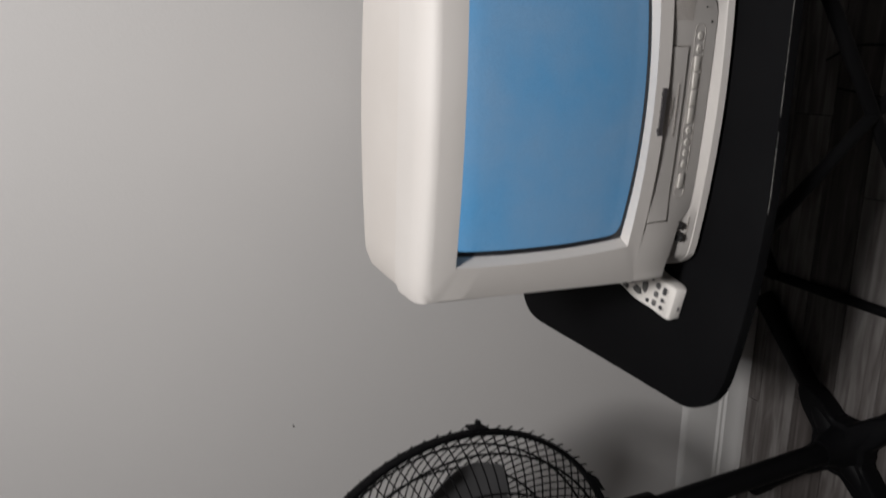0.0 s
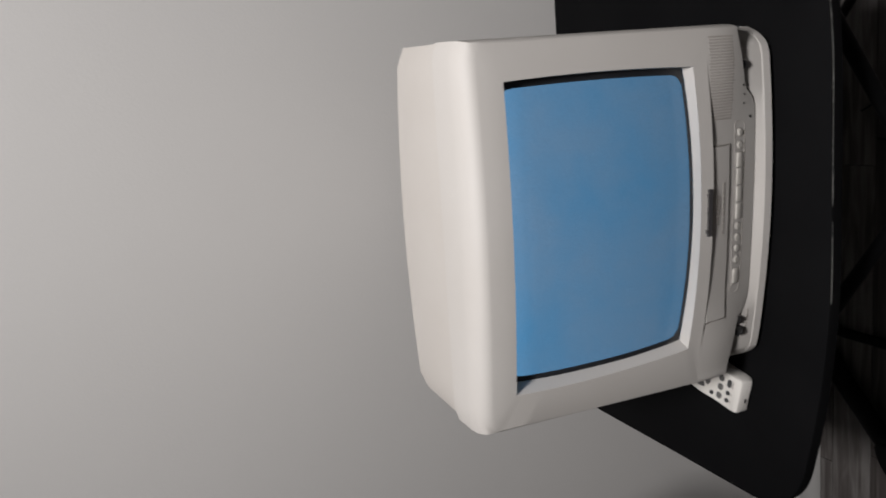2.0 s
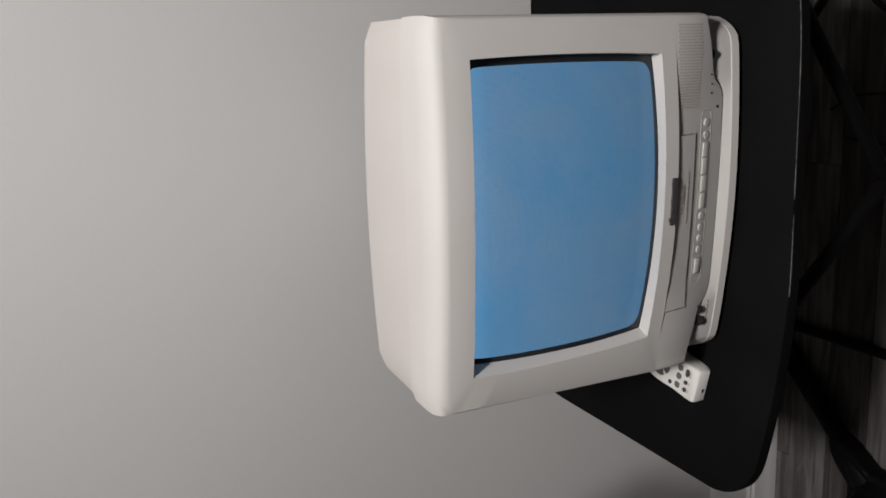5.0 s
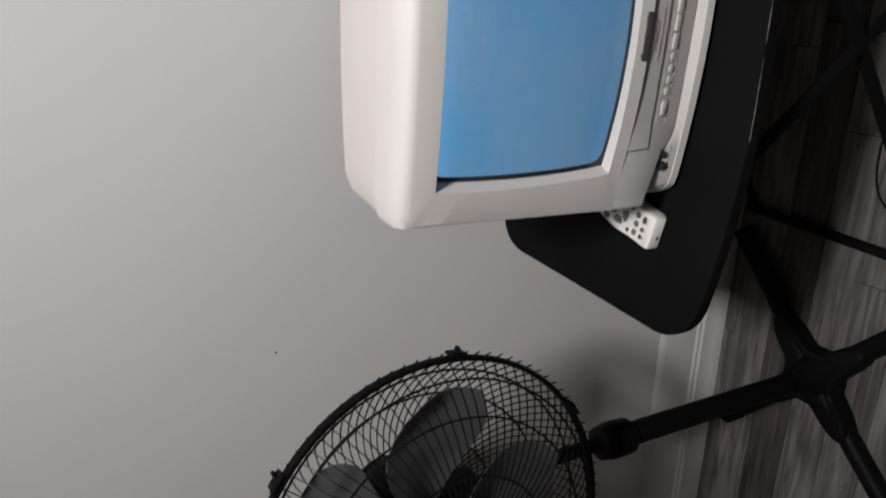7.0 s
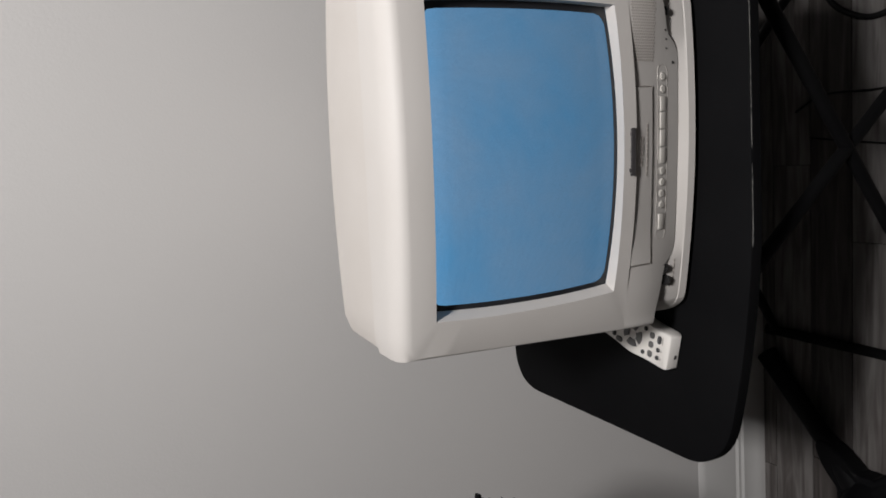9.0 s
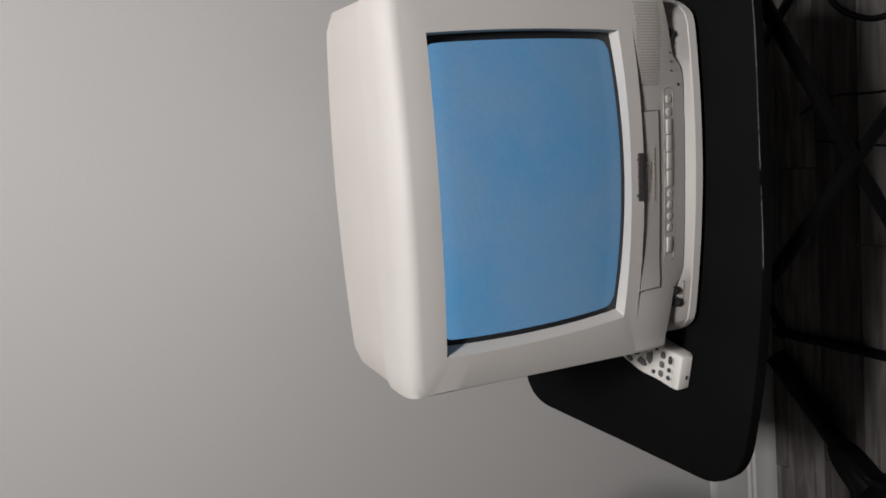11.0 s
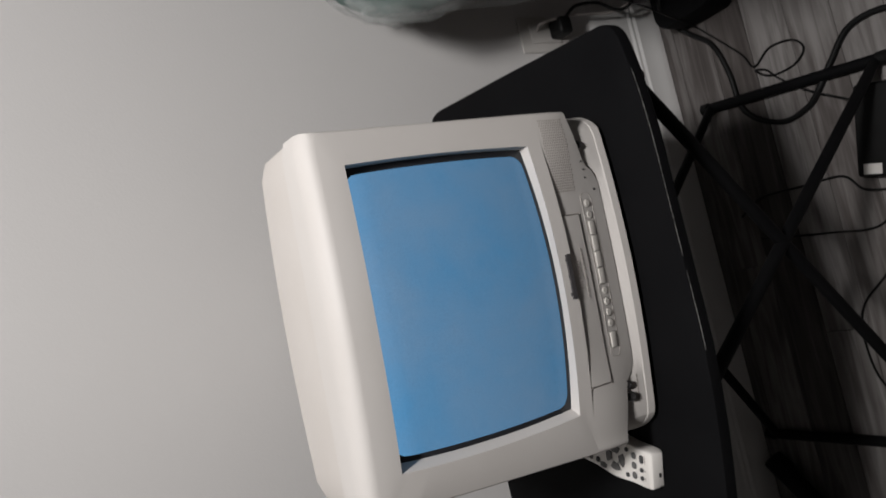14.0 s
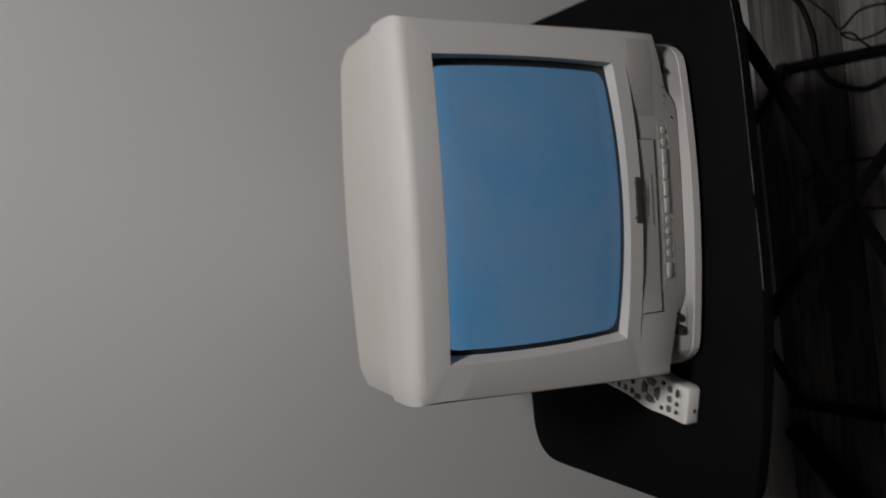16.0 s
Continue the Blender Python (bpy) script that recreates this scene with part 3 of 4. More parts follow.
for x in (0.0745, 0.0618, -0.0220, -0.0342, -0.0460, -0.0580):
    bm = bmesh.new()
    disc(bm, 0.0041, 0.0013, on_panel(x, 0.6900), 18, 0.0008)
    key = part("round_button", bm, BUTTON, TV)
    bm = bmesh.new()
    lathe(bm, [(0.0042, 0.0), (0.0042, 0.0003), (0.0049, 0.0003), (0.0049, 0.0)], on_panel(x, 0.6900, 0.0001), 18, False)
    part("button_ring", bm, GAP, key)
for x, w in ((0.0470, 0.0150), (0.0300, 0.0165), (0.0120, 0.0165), (-0.0062, 0.0160), (-0.0762, 0.0165)):
    bm = bmesh.new()
    box(bm, (w, 0.0088, 0.0026), (0, 0, 0.0001), 0.0008, 2)
    bmesh.ops.transform(bm, matrix=on_panel(x, 0.6900), verts=bm.verts)
    key = part("bar_button", bm, BUTTON, TV)
    bm = bmesh.new()
    box(bm, (w + 0.0020, 0.0108, 0.0006), (0, 0, 0), 0)
    bmesh.ops.transform(bm, matrix=on_panel(x, 0.6900, 0.0001), verts=bm.verts)
    part("button_gap", bm, GAP, key)
for x, z, r in ((0.112, 0.6845, 0.0008), (0.103, 0.6845, 0.0008), (0.121, 0.6862, 0.0008), (0.089, 0.673, 0.0014)):
    bm = bmesh.new()
    disc(bm, r, 0.0008, on_panel(x, z), 10)
    part("indicator", bm, JACK, TV)
for x, z, r, name in ((-0.1425, 0.6765, 0.0055, "socket"), (-0.1285, 0.6795, 0.0045, "socket"), (0.1405, 0.6810, 0.0045, "socket")):
    bm = bmesh.new()
    m = Matrix.Translation((x, ledge_y(x, z) - 0.001, z)) @ pose(0, 0, 0, 72, 0, 0)
    lathe(bm, [(r, -0.004), (r, 0.004), (r * 0.75, 0.004), (r * 0.7, 0.0015), (0.0005, 0.0015)], m, 18)
    part(name, bm, JACK, TV, "black round socket")
bm = bmesh.new()
x = -0.150
while x < -0.118:
    w = rr.uniform(0.002, 0.004)
    box(bm, (w, 0.0006, 0.0018), (x, ledge_y(x, 0.664) - 0.0002, 0.664))
    x += w + 0.0014
part("socket_print", bm, PRINT, TV, "tiny unreadable print under the sockets")


# ---- the folding table ----
TABLE = tagged(empty("folding_table", pose(-0.043, 0.164, 0, 0, 0, -0.6)), "black folding table with rounded corners and crossed tube legs", "table")


def front_bow(x):
    """How far the front edge of the tabletop draws back towards its ends."""
    return 0.42 * max(0.0, -(x + 0.07)) ** 1.8 + 1.3 * max(0.0, x - 0.10) ** 2.4


def fillet(corners, n=12, per=16):
    """An outline with straight sides and a radius at each corner (x, y, radius)."""
    out, m = [], len(corners)
    for i in range(m):
        p, q, w = (Vector(corners[k % m][:2]) for k in (i - 1, i, i + 1))
        r = corners[i][2]
        a, b = q + (p - q).normalized() * r, q + (w - q).normalized() * r
        out += [a * (1 - t) ** 2 + q * 2 * t * (1 - t) + b * t ** 2 for t in spaced(0, 1, n)]
        end = w + (q - w).normalized() * corners[(i + 1) % m][2]
        out += [b + (end - b) * t for t in spaced(0, 1, per)[1:-1]]
    return out


to_table = TABLE.matrix_basis.inverted()
top = []
for p in fillet([(-0.366, -0.067, 0.062), (0.266, -0.067, 0.026), (0.308, 0.393, 0.050), (-0.357, 0.395, 0.062)]):
    q = to_table @ Vector((p.x, p.y + front_bow(p.x) * min(1.0, max(0.0, (0.16 - p.y) / 0.2)), 0))
    top.append((q.x, q.y))
bm = bmesh.new()
slab(bm, top, 0.613, 0.635, 0.003, 0.007)
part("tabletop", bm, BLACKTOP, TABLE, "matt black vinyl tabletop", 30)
bm = bmesh.new()
for a, b in ((-0.105, -0.02), (-0.005, 0.205)):
    tube(bm, [to_table @ Vector((x, -0.0665 + front_bow(x), 0.6328)) for x in spaced(a, b, 24)], 0.0006, 5)
part("worn_edge", bm, EDGE_WORN, TABLE, "pale worn front edge", 60)


def leg_frame(front_foot, back_foot, front_top, back_top):
    """One U of bent tube: a bar on the floor and two legs that slant up to the other side."""
    r = 0.0098
    frame_ob = empty("leg_frame")
    frame_ob.parent = TABLE
    shift = Vector((0.043, -0.164, 0))
    ff, bf = Vector((*front_foot, r + 0.001)) + shift, Vector((*back_foot, r + 0.001)) + shift
    ft, bt = Vector((*front_top, 0.607)) + shift, Vector((*back_top, 0.607)) + shift
    along = (bf - ff).normalized()
    bm = bmesh.new()
    tube(bm, [ff - along * 0.014, bf + along * 0.014], r, 14)
    part("foot_bar", bm, BLACKTUBE, frame_ob, "", 40)
    for a, b in ((ff, ft), (bf, bt)):
        bm = bmesh.new()
        tube(bm, [a, b], 0.0085, 14)
        part("leg", bm, BLACKTUBE, frame_ob, "", 40)
    for p, d in ((ff, -along), (bf, along)):
        bm = bmesh.new()
        tube(bm, [p + d * 0.004, p + d * 0.019, p + d * 0.024], [r + 0.0018, r + 0.0018, r * 0.6], 14)
        part("foot_cap", bm, CABLE, frame_ob, "", 40)
    bm = bmesh.new()
    tube(bm, [ft + Vector((0, -0.01, -0.004)), bt + Vector((0, 0.01, -0.004))], 0.009, 12)
    part("top_bar", bm, BLACKTUBE, frame_ob, "", 40)
    return frame_ob


leg_frame((0.238, 0.034), (0.272, 0.363), (-0.160, -0.021), (-0.160, 0.190))
leg_frame((-0.386, 0.045), (-0.380, 0.400), (0.206, -0.028), (0.206, 0.190))


# ---- the remote control, on the table ----
def remote_control():
    thing = tagged(empty("remote_control", pose(-0.2350, 0.036, 0.635, 0, 0, -14)), "white remote control with grey keys lying half beside the television", "remote control")
    length, thick = 0.205, 0.019

    def half(y):
        t = y / length
        w = 0.0225 + 0.0035 * math.exp(-((y - 0.062) / 0.022) ** 2) - 0.0035 * max(0.0, t - 0.4)
        end = min(y, length - y)
        return w * (1 if end > 0.008 else 0.86 + 0.14 * math.sqrt(max(0.0, 1 - (1 - end / 0.008) ** 2)))
    ys = [0, 0.001, 0.0025, 0.005, 0.008] + spaced(0.012, length - 0.012, 26) + [length - 0.008, length - 0.005, length - 0.0025, length - 0.001, length]
    outline = [(half(y), y) for y in ys] + [(-half(y), y) for y in reversed(ys)]
    bm = bmesh.new()
    slab(bm, outline, 0.0, thick, 0.004, 0.003)
    part("body", bm, REMOTE, thing, "", 35)

    def key(x, y, rx, ry, material, name="key"):
        bm = bmesh.new()
        n = 14
        ring = [(rx * math.copysign(abs(math.cos(a)) ** 0.7, math.cos(a)), ry * math.copysign(abs(math.sin(a)) ** 0.7, math.sin(a))) for a in (2 * math.pi * k / n for k in range(n))]
        skin(bm, [[Vector((x + a, y + b, thick - 0.001)) for a, b in ring], [Vector((x + a, y + b, thick + 0.0012)) for a, b in ring], [Vector((x + a * 0.75, y + b * 0.75, thick + 0.002)) for a, b in ring]], cap_last=True)
        part(name, bm, material, thing, "", 50)
    # front end: power keys and transport keys
    key(0.011, 0.0165, 0.0050, 0.0030, RUBBER_DARK, "power_key")
    key(-0.002, 0.0165, 0.0026, 0.0026, RUBBER_DARK)
    key(-0.012, 0.0165, 0.0026, 0.0026, RUBBER_DARK)
    for x in (0.012, 0.0, -0.012):
        key(x, 0.0285, 0.0040, 0.0036, RUBBER)
    for x in (0.016, -0.015):
        key(x, 0.040, 0.0026, 0.0026, RUBBER_DARK)
    # round pad
    for k in range(4):
        bm = bmesh.new()
        a0 = radians(90 * k + 12 - 45)
        arc = [a0 + radians(66) * q / 8 for q in range(9)]
        pts = [(0.0155 * math.cos(a), 0.0155 * math.sin(a)) for a in arc] + [(0.0068 * math.cos(a), 0.0068 * math.sin(a)) for a in reversed(arc)]
        skin(bm, [[Vector((a, 0.060 + b, thick - 0.001)) for a, b in pts], [Vector((a, 0.060 + b, thick + 0.0016)) for a, b in pts]], cap_last=True)
        part("pad_key", bm, RUBBER, thing, "", 40)
    for x, y in ((0.0165, 0.082), (-0.0165, 0.082)):
        key(x, y, 0.0035, 0.0055, RUBBER)
    for j in range(6):
        for x in (0.0125, 0.0, -0.0125):
            key(x, 0.092 + 0.0125 * j, 0.0036, 0.0030, RUBBER if j % 3 else RUBBER_DARK)
    bm = bmesh.new()
    for x, w in ((0.011, 0.010), (-0.002, 0.003), (-0.012, 0.004)):
        box(bm, (w, 0.0012, 0.0003), (x, 0.0118, thick + 0.0001))
    part("print_line", bm, PRINT, thing, "tiny unreadable print")
    bm = bmesh.new()
    box(bm, (0.005, 0.002, 0.003), (-0.006, 0.0002, 0.008), 0.0006, 1)
    part("sender_window", bm, JACK, thing, "small dark sender window")


remote_control()


# ---- the pedestal fan ----
FAN_POLE = Vector((-0.657, 0.197, 0))
FAN = tagged(empty("pedestal_fan", pose(*FAN_POLE)), "black pedestal fan with wire cage and crossed floor legs, switched off", "fan")
bm = bmesh.new()
lathe(bm, [(0.046, 0.012), (0.050, 0.020), (0.048, 0.045), (0.034, 0.060), (0.026, 0.085), (0.0235, 0.095)], None, 28)
web = []
for k in range(96):
    a = 2 * math.pi * k / 96
    web.append(((0.056 + 0.078 * abs(math.cos(2 * (a - radians(45)))) ** 5) * math.cos(a), (0.056 + 0.078 * abs(math.cos(2 * (a - radians(45)))) ** 5) * math.sin(a)))
slab(bm, web, 0.010, 0.050, 0.010, 0.004)
part("hub", bm, FANBLACK, FAN, "", 40)
for a, length in ((44, 0.31), (-43, 0.31), (-134, 0.31), (136, 0.26)):
    bm = bmesh.new()
    c, s = math.cos(radians(a)), math.sin(radians(a))
    tube(bm, [(c * 0.02, s * 0.02, 0.030), (c * length, s * length, 0.021)], 0.0190, 14)
    leg = part("floor_leg", bm, FANBLACK, FAN, "", 40)
    bm = bmesh.new()
    tube(bm, [(c * 0.03, s * 0.03, 0.032), (c * 0.085, s * 0.085, 0.029)], [0.027, 0.0215], 14)
    part("leg_sleeve", bm, FANBLACK, leg, "", 40)
    bm = bmesh.new()
    tube(bm, [(c * (length - 0.03), s * (length - 0.03), 0.0195), (c * (length + 0.012), s * (length + 0.012), 0.0195)], 0.0205, 14)
    part("foot_cap", bm, FANBLACK, leg, "", 40)
bm = bmesh.new()
tube(bm, [(0, 0, 0.05), (0, 0, 0.50)], 0.0200, 18)
part("lower_pole", bm, FANBLACK, FAN, "", 40)
bm = bmesh.new()
lathe(bm, [(0.021, 0.485), (0.030, 0.497), (0.031, 0.535), (0.027, 0.556), (0.016, 0.562)], None, 24)
collar = part("collar", bm, FANBLACK, FAN, "height-locking collar", 40)
bm = bmesh.new()
tube(bm, [(0, 0, 0.55), (0, 0, 0.80)], 0.012, 16)
part("upper_pole", bm, FANBLACK, FAN, "", 40)

# head: local z points out of the front of the cage
TH, PH = 0.142, -0.036
axis = Vector((math.sin(TH) * math.cos(PH), -math.cos(TH) * math.cos(PH), math.sin(PH)))
HEAD = Matrix.Translation(Vector((-0.638, 0.087, 0.903)) - FAN_POLE) @ axis.to_track_quat("Z", "Y").to_matrix().to_4x4()
RING = 0.250
bm = bmesh.new()
lathe(bm, [(0.02, -0.185), (0.045, -0.18), (0.058, -0.15), (0.060, -0.10), (0.054, -0.072), (0.02, -0.07)], HEAD, 28)
box(bm, (0.05, 0.05, 0.075), (0.0, 0.0, 0.825), 0.012, 3)
motor = part("motor_housing", bm, FANBLACK, FAN, "", 40)
bm = bmesh.new()
prof = [(RING - 0.003, -0.007), (RING + 0.002, -0.007), (RING + 0.004, 0.0), (RING + 0.002, 0.007), (RING - 0.003, 0.007), (RING - 0.004, 0.0)]
lathe(bm, prof + [prof[0]], HEAD, 72, False)
part("cage_band", bm, FANBLACK, FAN, "", 40)


def cage(name, depth, twist, count, inner, loops):
    """Two hoops, and wires that leave the middle in a gentle spiral and bend round to the band."""
    hoops = bmesh.new()
    for r in (0.12, 0.188, 0.228):
        z = depth * (1 - ((r - inner) / (RING - inner)) ** 3.2) - math.copysign(0.002, depth)
        tube(hoops, [HEAD @ Vector((r * math.cos(2 * math.pi * k / 64), r * math.sin(2 * math.pi * k / 64), z)) for k in range(64)], 0.0017, 5, True)
    guard = part(name, hoops, WIRE, FAN, "black wire guard", 60)
    pts = []
    for q in spaced(0, 1, 12):
        r = inner + (RING - inner) * min(1.0, q * 1.06)
        z = depth * (1 - (max(0.0, (r - inner) / (RING - inner))) ** 3.2)
        if q == 1:
            r, z = RING + loops, -math.copysign(0.004, depth)
        a = twist * ((r - inner) / (RING - inner)) ** 1.2
        pts.append(Vector((r * math.cos(a), r * math.sin(a), z)))
    bm = bmesh.new()
    tube(bm, pts, 0.00098, 4)
    first_wire = part("wire", bm, WIRE, guard, "", 60)
    first_wire.matrix_basis = HEAD
    for k in range(1, count):
        ob = new("wire", first_wire.data)
        ob.parent, ob.matrix_basis = guard, HEAD @ pose(0, 0, 0, 0, 0, 360 * k / count)
    return guard


cage("front_guard", 0.066, 0.12, 92, 0.046, 0.0)
cage("rear_guard", -0.070, -0.44, 92, 0.055, 0.009)
bm = bmesh.new()
lathe(bm, [(0.047, 0.060), (0.049, 0.068), (0.040, 0.073), (0.010, 0.075)], HEAD, 32)
part("badge_disc", bm, FANBLACK, FAN, "", 40)
bm = bmesh.new()
lathe(bm, [(0.042, -0.055), (0.042, 0.010), (0.030, 0.030), (0.006, 0.036)], HEAD, 28)
part("blade_hub", bm, FANBLACK, FAN, "", 40)
for k in range(5):
    bm = bmesh.new()
    a0, rows_ = radians(72 * k + 131), []
    for q in spaced(0, 1, 12):
        r = 0.036 + 0.166 * q
        span = (0.78 + 0.38 * math.sin(math.pi * min(1, 0.25 + 0.5 * q))) * (1 - 0.52 * max(0, (q - 0.6) / 0.4) ** 2.2)
        sweep = 0.42 - 0.34 * q - 0.03 * max(0, (q - 0.5) / 0.5) ** 1.6
        row = []
        for p in spaced(-0.5, 0.5, 8):
            row.append(HEAD @ Vector((r * math.cos(a0 + sweep + span * p), r * math.sin(a0 + sweep + span * p), -0.010 + 0.050 * p * (1 - 0.35 * q) - 0.012 * math.cos(math.pi * p))))
        rows_.append(row)
    g = [[bm.verts.new(p) for p in row] for row in rows_]
    for a, b in zip(g, g[1:]):
        for i in range(8):
            bm.faces.new((a[i], a[i + 1], b[i + 1], b[i]))
    geom = bmesh.ops.extrude_face_region(bm, geom=list(bm.faces))["geom"]
    bmesh.ops.translate(bm, vec=tuple(HEAD.to_3x3() @ Vector((0, 0, -0.0018))), verts=[v for v in geom if isinstance(v, bmesh.types.BMVert)])
    part("blade", bm, BLADE, FAN, "dark grey translucent-looking blade", 50)
for a in (53, -8, -58, -122, 178, 118):
    bm = bmesh.new()
    m = HEAD @ pose(0, 0, 0, 0, 0, a) @ pose(RING + 0.006, 0, -0.002)
    box(bm, (0.005, 0.024, 0.020), (-0.001, 0, 0), 0.002, 2)
    box(bm, (0.007, 0.005, 0.010), (0.003, -0.005, -0.006), 0.002, 2)
    bmesh.ops.transform(bm, matrix=m, verts=bm.verts)
    part("cage_clip", bm, FANBLACK, FAN, "", 40)


# ---- beside the table: second black table, bag, outlet, cables ----
DESK = tagged(empty("side_table", pose(0.932, 0.085, 0)), "taller black side table with a slanted end against the wall", "table")
bm = bmesh.new()
rim = [Vector((-0.385, 0.330, 0)), Vector((-0.370, 0.338, 0))] + [Vector((x, 0.338, 0)) for x in (0.0, 0.36, 0.37)] + [Vector((0.37, -0.33, 0))] + [Vector((x, -0.33, 0)) for x in (0.0, -0.56)] + [Vector((-0.572, -0.322, 0)), Vector((-0.478, 0.004, 0)), Vector((-0.389, 0.318, 0))]
slab(bm, [(p.x, p.y) for p in rim], 0.826, 0.848, 0.003, 0.004)
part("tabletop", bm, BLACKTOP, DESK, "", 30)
for x, y in ((0.33, 0.19), (0.33, -0.19), (0.05, 0.19), (0.05, -0.19)):
    bm = bmesh.new()
    tube(bm, [(x, y, 0.0), (x, y, 0.828)], 0.0125, 14)
    part("leg", bm, BLACKTUBE, DESK, "", 40)


BAG = tagged(empty("plastic_bag", pose(0.665, 0.295, 0)), "clear plastic bag full of green and blue cloth", "plastic bag")
BAG_PROFILE = ((0.075, 0.085), (0.12, 0.100), (0.20, 0.122), (0.33, 0.163), (0.465, 0.196), (0.58, 0.219), (0.66, 0.232), (0.71, 0.238), (0.755, 0.230), (0.780, 0.205), (0.797, 0.14), (0.808, 0.03))


def bag_ring(z, scale, seed, crumple):
    hw = np.interp(z, [p[0] for p in BAG_PROFILE], [p[1] for p in BAG_PROFILE]) * scale
    ring = []
    for k in range(96):
        a = 2 * math.pi * k / 96
        d = Vector((math.cos(a), math.sin(a), 0))
        fold = 1 + 0.07 * noise.noise(d * 2.5 + Vector((0, 0, z * 6))) + 0.03 * math.sin(9 * a + 14 * z) + crumple * noise.noise(d * 9 + Vector((seed, 0, z * 24)))
        ring.append(Vector((hw * fold * d.x, 0.105 * min(1, hw / 0.15) * fold * d.y, z)))
    return ring


def bag_layer(name, z0, z1, scale, material, seed, crumple, label=""):
    bm = bmesh.new()
    skin(bm, [bag_ring(z, scale, seed, crumple) for z in spaced(z0, z1, max(6, int((z1 - z0) / 0.012)))], cap_first=True, cap_last=True)
    part(name, bm, material, BAG, label, 70)


bag_layer("film", 0.075, 0.802, 1.0, FILM, 0.0, 0.03, "crumpled clear film")
bag_layer("green_cloth", 0.622, 0.786, 0.93, GREEN, 3.0, 0.06)
bag_layer("blue_cloth", 0.585, 0.648, 0.925, NAVY, 6.0, 0.10)
bag_layer("grey_cloth", 0.330, 0.590, 0.935, PALECLOTH, 9.0, 0.05)
bag_layer("dark_cloth", 0.085, 0.345, 0.925, DARKCLOTH, 12.0, 0.06)

# black plastic crate that carries the bag
CRATE = tagged(empty("storage_bin", pose(0.566, 0.318, 0)), "low black plastic bin on the floor under the bag", "storage bin")
bm = bmesh.new()
slab(bm, rounded(0.122, 0.072, 0.03, 6, 4), 0.0, 0.074, 0.008, 0.006)
part("body", bm, BLACKTUBE, CRATE, "", 40)

PLATE = tagged(empty("wall_outlet", pose(0.475, Y1, 0.300)), "white wall outlet with a black plug in it", "outlet")
bm = bmesh.new()
box(bm, (0.072, 0.006, 0.116), (0, -0.003, 0), 0.0025, 2)
part("plate", bm, OUTLET, PLATE)
bm = bmesh.new()
box(bm, (0.036, 0.004, 0.070), (0, -0.0075, 0), 0.0015, 2)
part("receptacle", bm, OUTLET, PLATE)
PLUG = tagged(empty("plug", pose(0.478, Y1 - 0.010, 0.278)), "black moulded power plug in the outlet", "plug")
bm = bmesh.new()
box(bm, (0.034, 0.038, 0.030), (0, -0.019, 0), 0.006, 3)
part("body", bm, CABLE, PLUG)


def cable(name, pts, r, material, label, seg=8):
    bm = bmesh.new()
    tube(bm, curve(pts, 10), r, seg)
    return tagged(part(name, bm, material, None, "", 60), label, "cable")


cable("power_cable", [(0.520, 0.345, 0.081), (0.490, 0.362, 0.078), (0.462, 0.378, 0.050), (0.452, 0.382, 0.018), (0.430, 0.364, 0.006), (0.391, 0.324, 0.006), (0.324, 0.303, 0.006), (0.259, 0.297, 0.006), (0.221, 0.269, 0.006),
                      (0.197, 0.215, 0.006), (0.206, 0.166, 0.006), (0.226, 0.138, 0.010), (0.264, 0.106, 0.006), (0.305, 0.063, 0.006), (0.310, 0.004, 0.006), (0.285, -0.060, 0.006), (0.30, -0.20, 0.006)], 0.0052, CABLE, "thick black power cable curled on the floor")
cable("thin_cable", [(0.56, 0.08, 0.851), (0.475, 0.10, 0.851), (0.448, 0.115, 0.835), (0.462, 0.145, 0.72), (0.476, 0.165, 0.625), (0.461, 0.20, 0.458), (0.455, 0.25, 0.318), (0.447, 0.30, 0.155), (0.440, 0.340, 0.03), (0.425, 0.337, 0.004), (0.350, 0.271, 0.003), (0.315, 0.249, 0.004), (0.335, 0.211, 0.003),
                     (0.330, 0.165, 0.003), (0.307, 0.147, 0.003), (0.287, 0.172, 0.003), (0.286, 0.220, 0.003), (0.305, 0.246, 0.008), (0.300, 0.228, 0.003), (0.274, 0.206, 0.003), (0.230, 0.150, 0.014), (0.17, 0.06, 0.003), (0.05, -0.10, 0.003)], 0.0020, CABLE, "thin black cable with a loop on the floor", 6)
cable("floor_cable", [(0.05, 0.360, 0.003), (0.076, 0.304, 0.003), (0.075, 0.218, 0.003), (0.073, 0.142, 0.003), (0.042, 0.110, 0.003), (0.030, 0.060, 0.003)], 0.0022, CABLE, "thin black cable on the floor under the table", 6)
cable("floor_cable", [(0.0, 0.330, 0.003), (-0.007, 0.278, 0.003), (-0.017, 0.189, 0.003), (-0.025, 0.118, 0.003), (-0.012, 0.080, 0.003), (0.03, 0.02, 0.003)], 0.0020, CABLE, "thin black cable on the floor under the table", 6)
cable("floor_cable", [(-0.06, 0.06, 0.003), (-0.107, 0.116, 0.003), (-0.150, 0.164, 0.003), (-0.207, 0.180, 0.003), (-0.287, 0.166, 0.003), (-0.34, 0.10, 0.003)], 0.0020, CABLE, "thin black cable bent over the bare floor", 6)
cable("white_cord", [(0.480, 0.448, 0.322), (0.486, 0.425, 0.322), (0.497, 0.418, 0.258), (0.500, 0.415, 0.200), (0.502, 0.410, 0.154), (0.520, 0.395, 0.110), (0.545, 0.370, 0.080)], 0.0024, CORDWHITE, "white cord hanging from the outlet", 6)
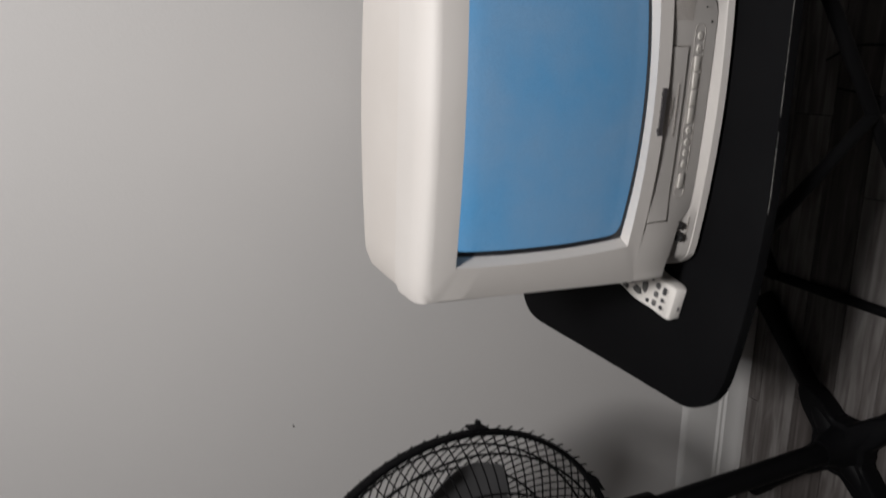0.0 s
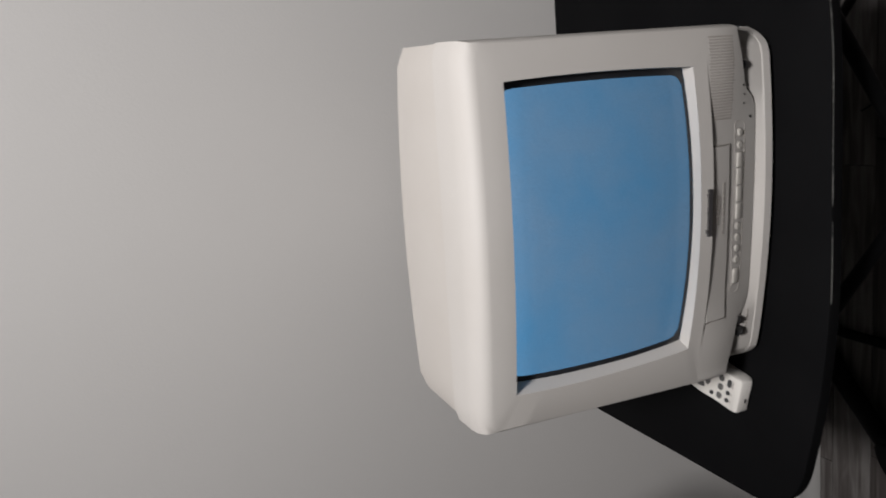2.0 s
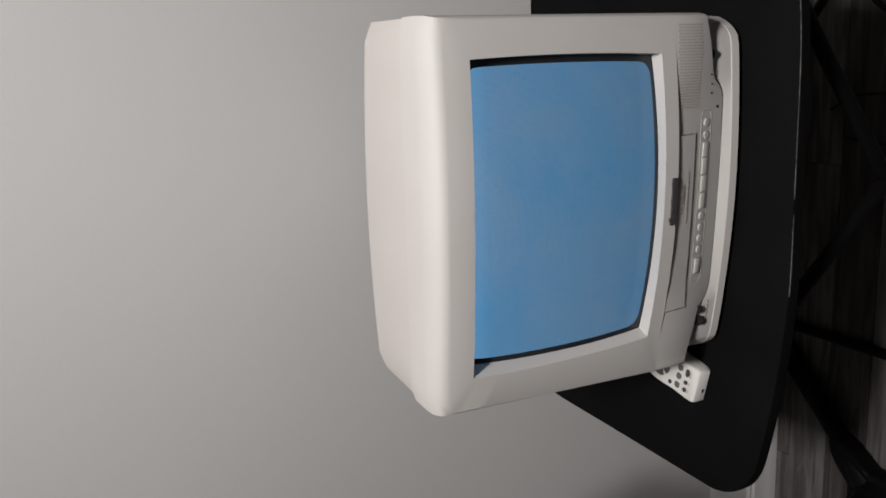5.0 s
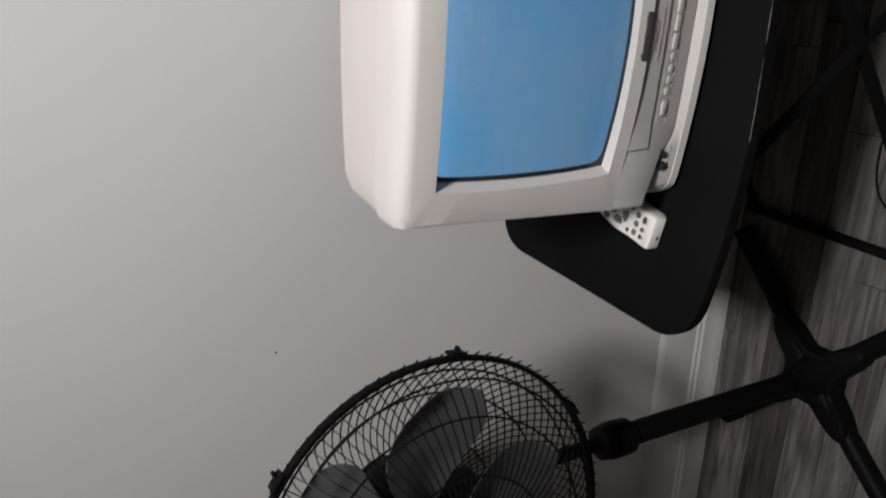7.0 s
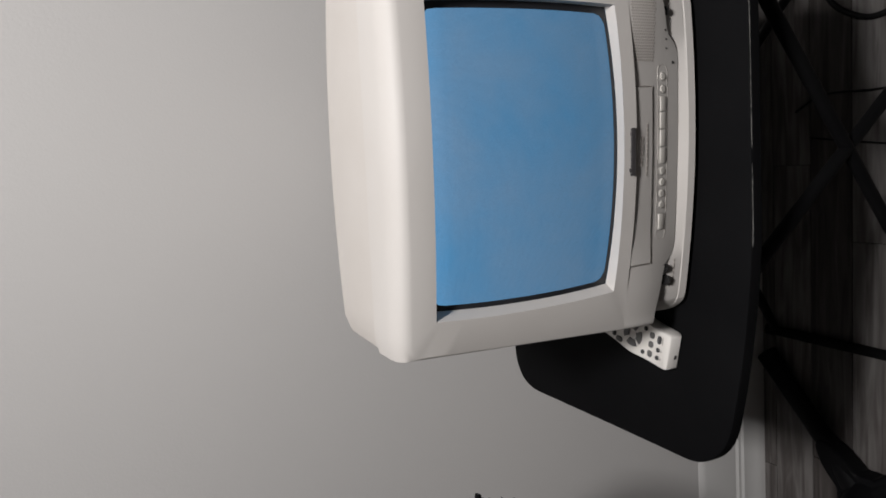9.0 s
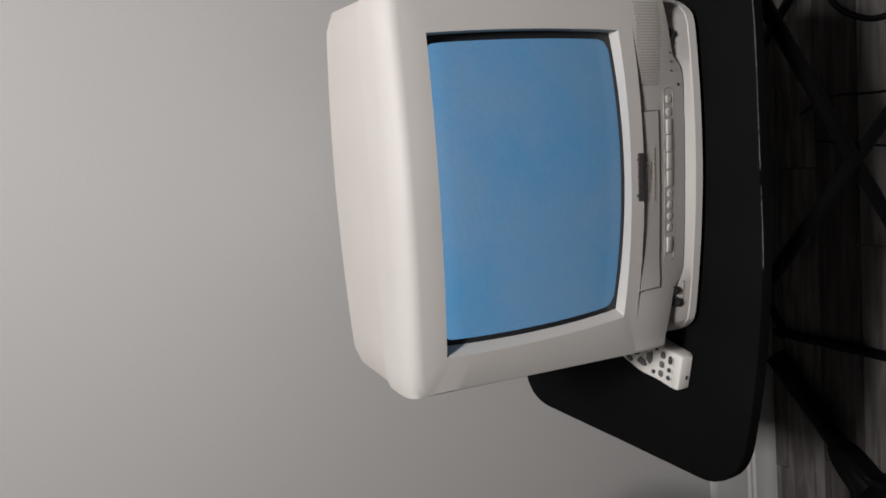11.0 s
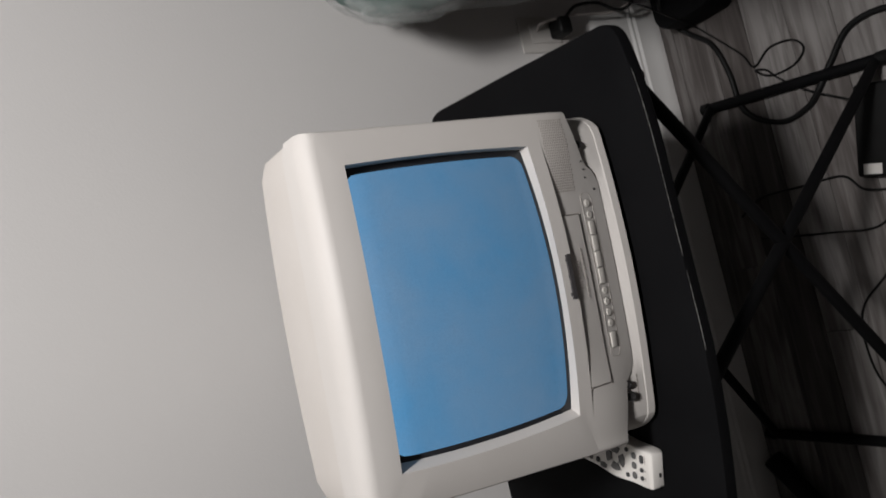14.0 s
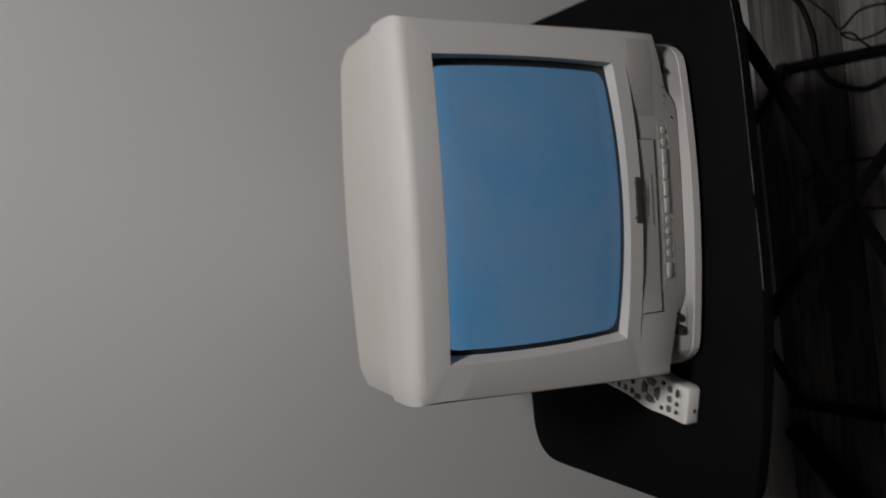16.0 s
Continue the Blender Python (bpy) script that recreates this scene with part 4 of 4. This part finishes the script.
cable("plug_cable", [(0.490, 0.405, 0.280), (0.508, 0.400, 0.255), (0.512, 0.395, 0.205), (0.496, 0.390, 0.165), (0.503, 0.385, 0.135), (0.530, 0.375, 0.115), (0.555, 0.360, 0.079)], 0.0034, CABLE, "black cable looped beside the outlet", 6)

ADAPTER = tagged(empty("power_adapter", pose(0.128, 0.050, 0, 0, 0, -12)), "black power adapter with a white label on the floor", "power adapter")
bm = bmesh.new()
box(bm, (0.150, 0.066, 0.034), (0, 0, 0.017), 0.006, 3)
part("case", bm, CABLE, ADAPTER)
bm = bmesh.new()
box(bm, (0.017, 0.030, 0.0006), (-0.062, 0.006, 0.0342))
part("sticker", bm, OUTLET, ADAPTER, "plain white sticker")


# ---- the floor, board by board ----
FLOOR = tagged(empty("floor"), "grey-brown wood laminate floor boards", "floor", kind="structure")
bm = bmesh.new()
box(bm, (X1 - X0 + 0.2, Y1 - Y0 + 0.2, 0.05), ((X0 + X1) / 2, (Y0 + Y1) / 2, -0.032))
part("underlay", bm, JACK, FLOOR, "", 0)
PW, PL = 0.0825, 1.22
bm = bmesh.new()
box(bm, (PL - 0.0012, PW - 0.0010, 0.006), (PL / 2, PW / 2, -0.003), 0.0008, 1)
board_mesh = bpy.data.meshes.new("floor_board")
bm.to_mesh(board_mesh)
bm.free()
board_mesh.materials.append(PLANK)
rr = random.Random(11)


def cut_board(length):
    bm = bmesh.new()
    box(bm, (length - 0.0012, PW - 0.0010, 0.006), (length / 2, PW / 2, -0.003), 0.0008, 1)
    me = bpy.data.meshes.new("floor_board")
    bm.to_mesh(me)
    bm.free()
    me.materials.append(PLANK)
    return me


row, y = 0, 0.4155
while y > Y0 - PW:
    off = {1: -0.05, 2: -0.62, 3: -0.19 - PL, 4: -0.455}.get(row, rr.uniform(0, PL))
    x = X0 - 2 * PL + (off - X0) % PL
    while x < X1:
        a, b = max(x, X0 - 0.02), min(x + PL, X1 + 0.02)
        if b - a > 0.03:
            board = new("floor_board", board_mesh if b - a > PL - 0.001 else cut_board(b - a))
            board.parent = FLOOR
            board.matrix_basis = pose(a, y, 0)
        x += PL
    y -= PW
    row += 1
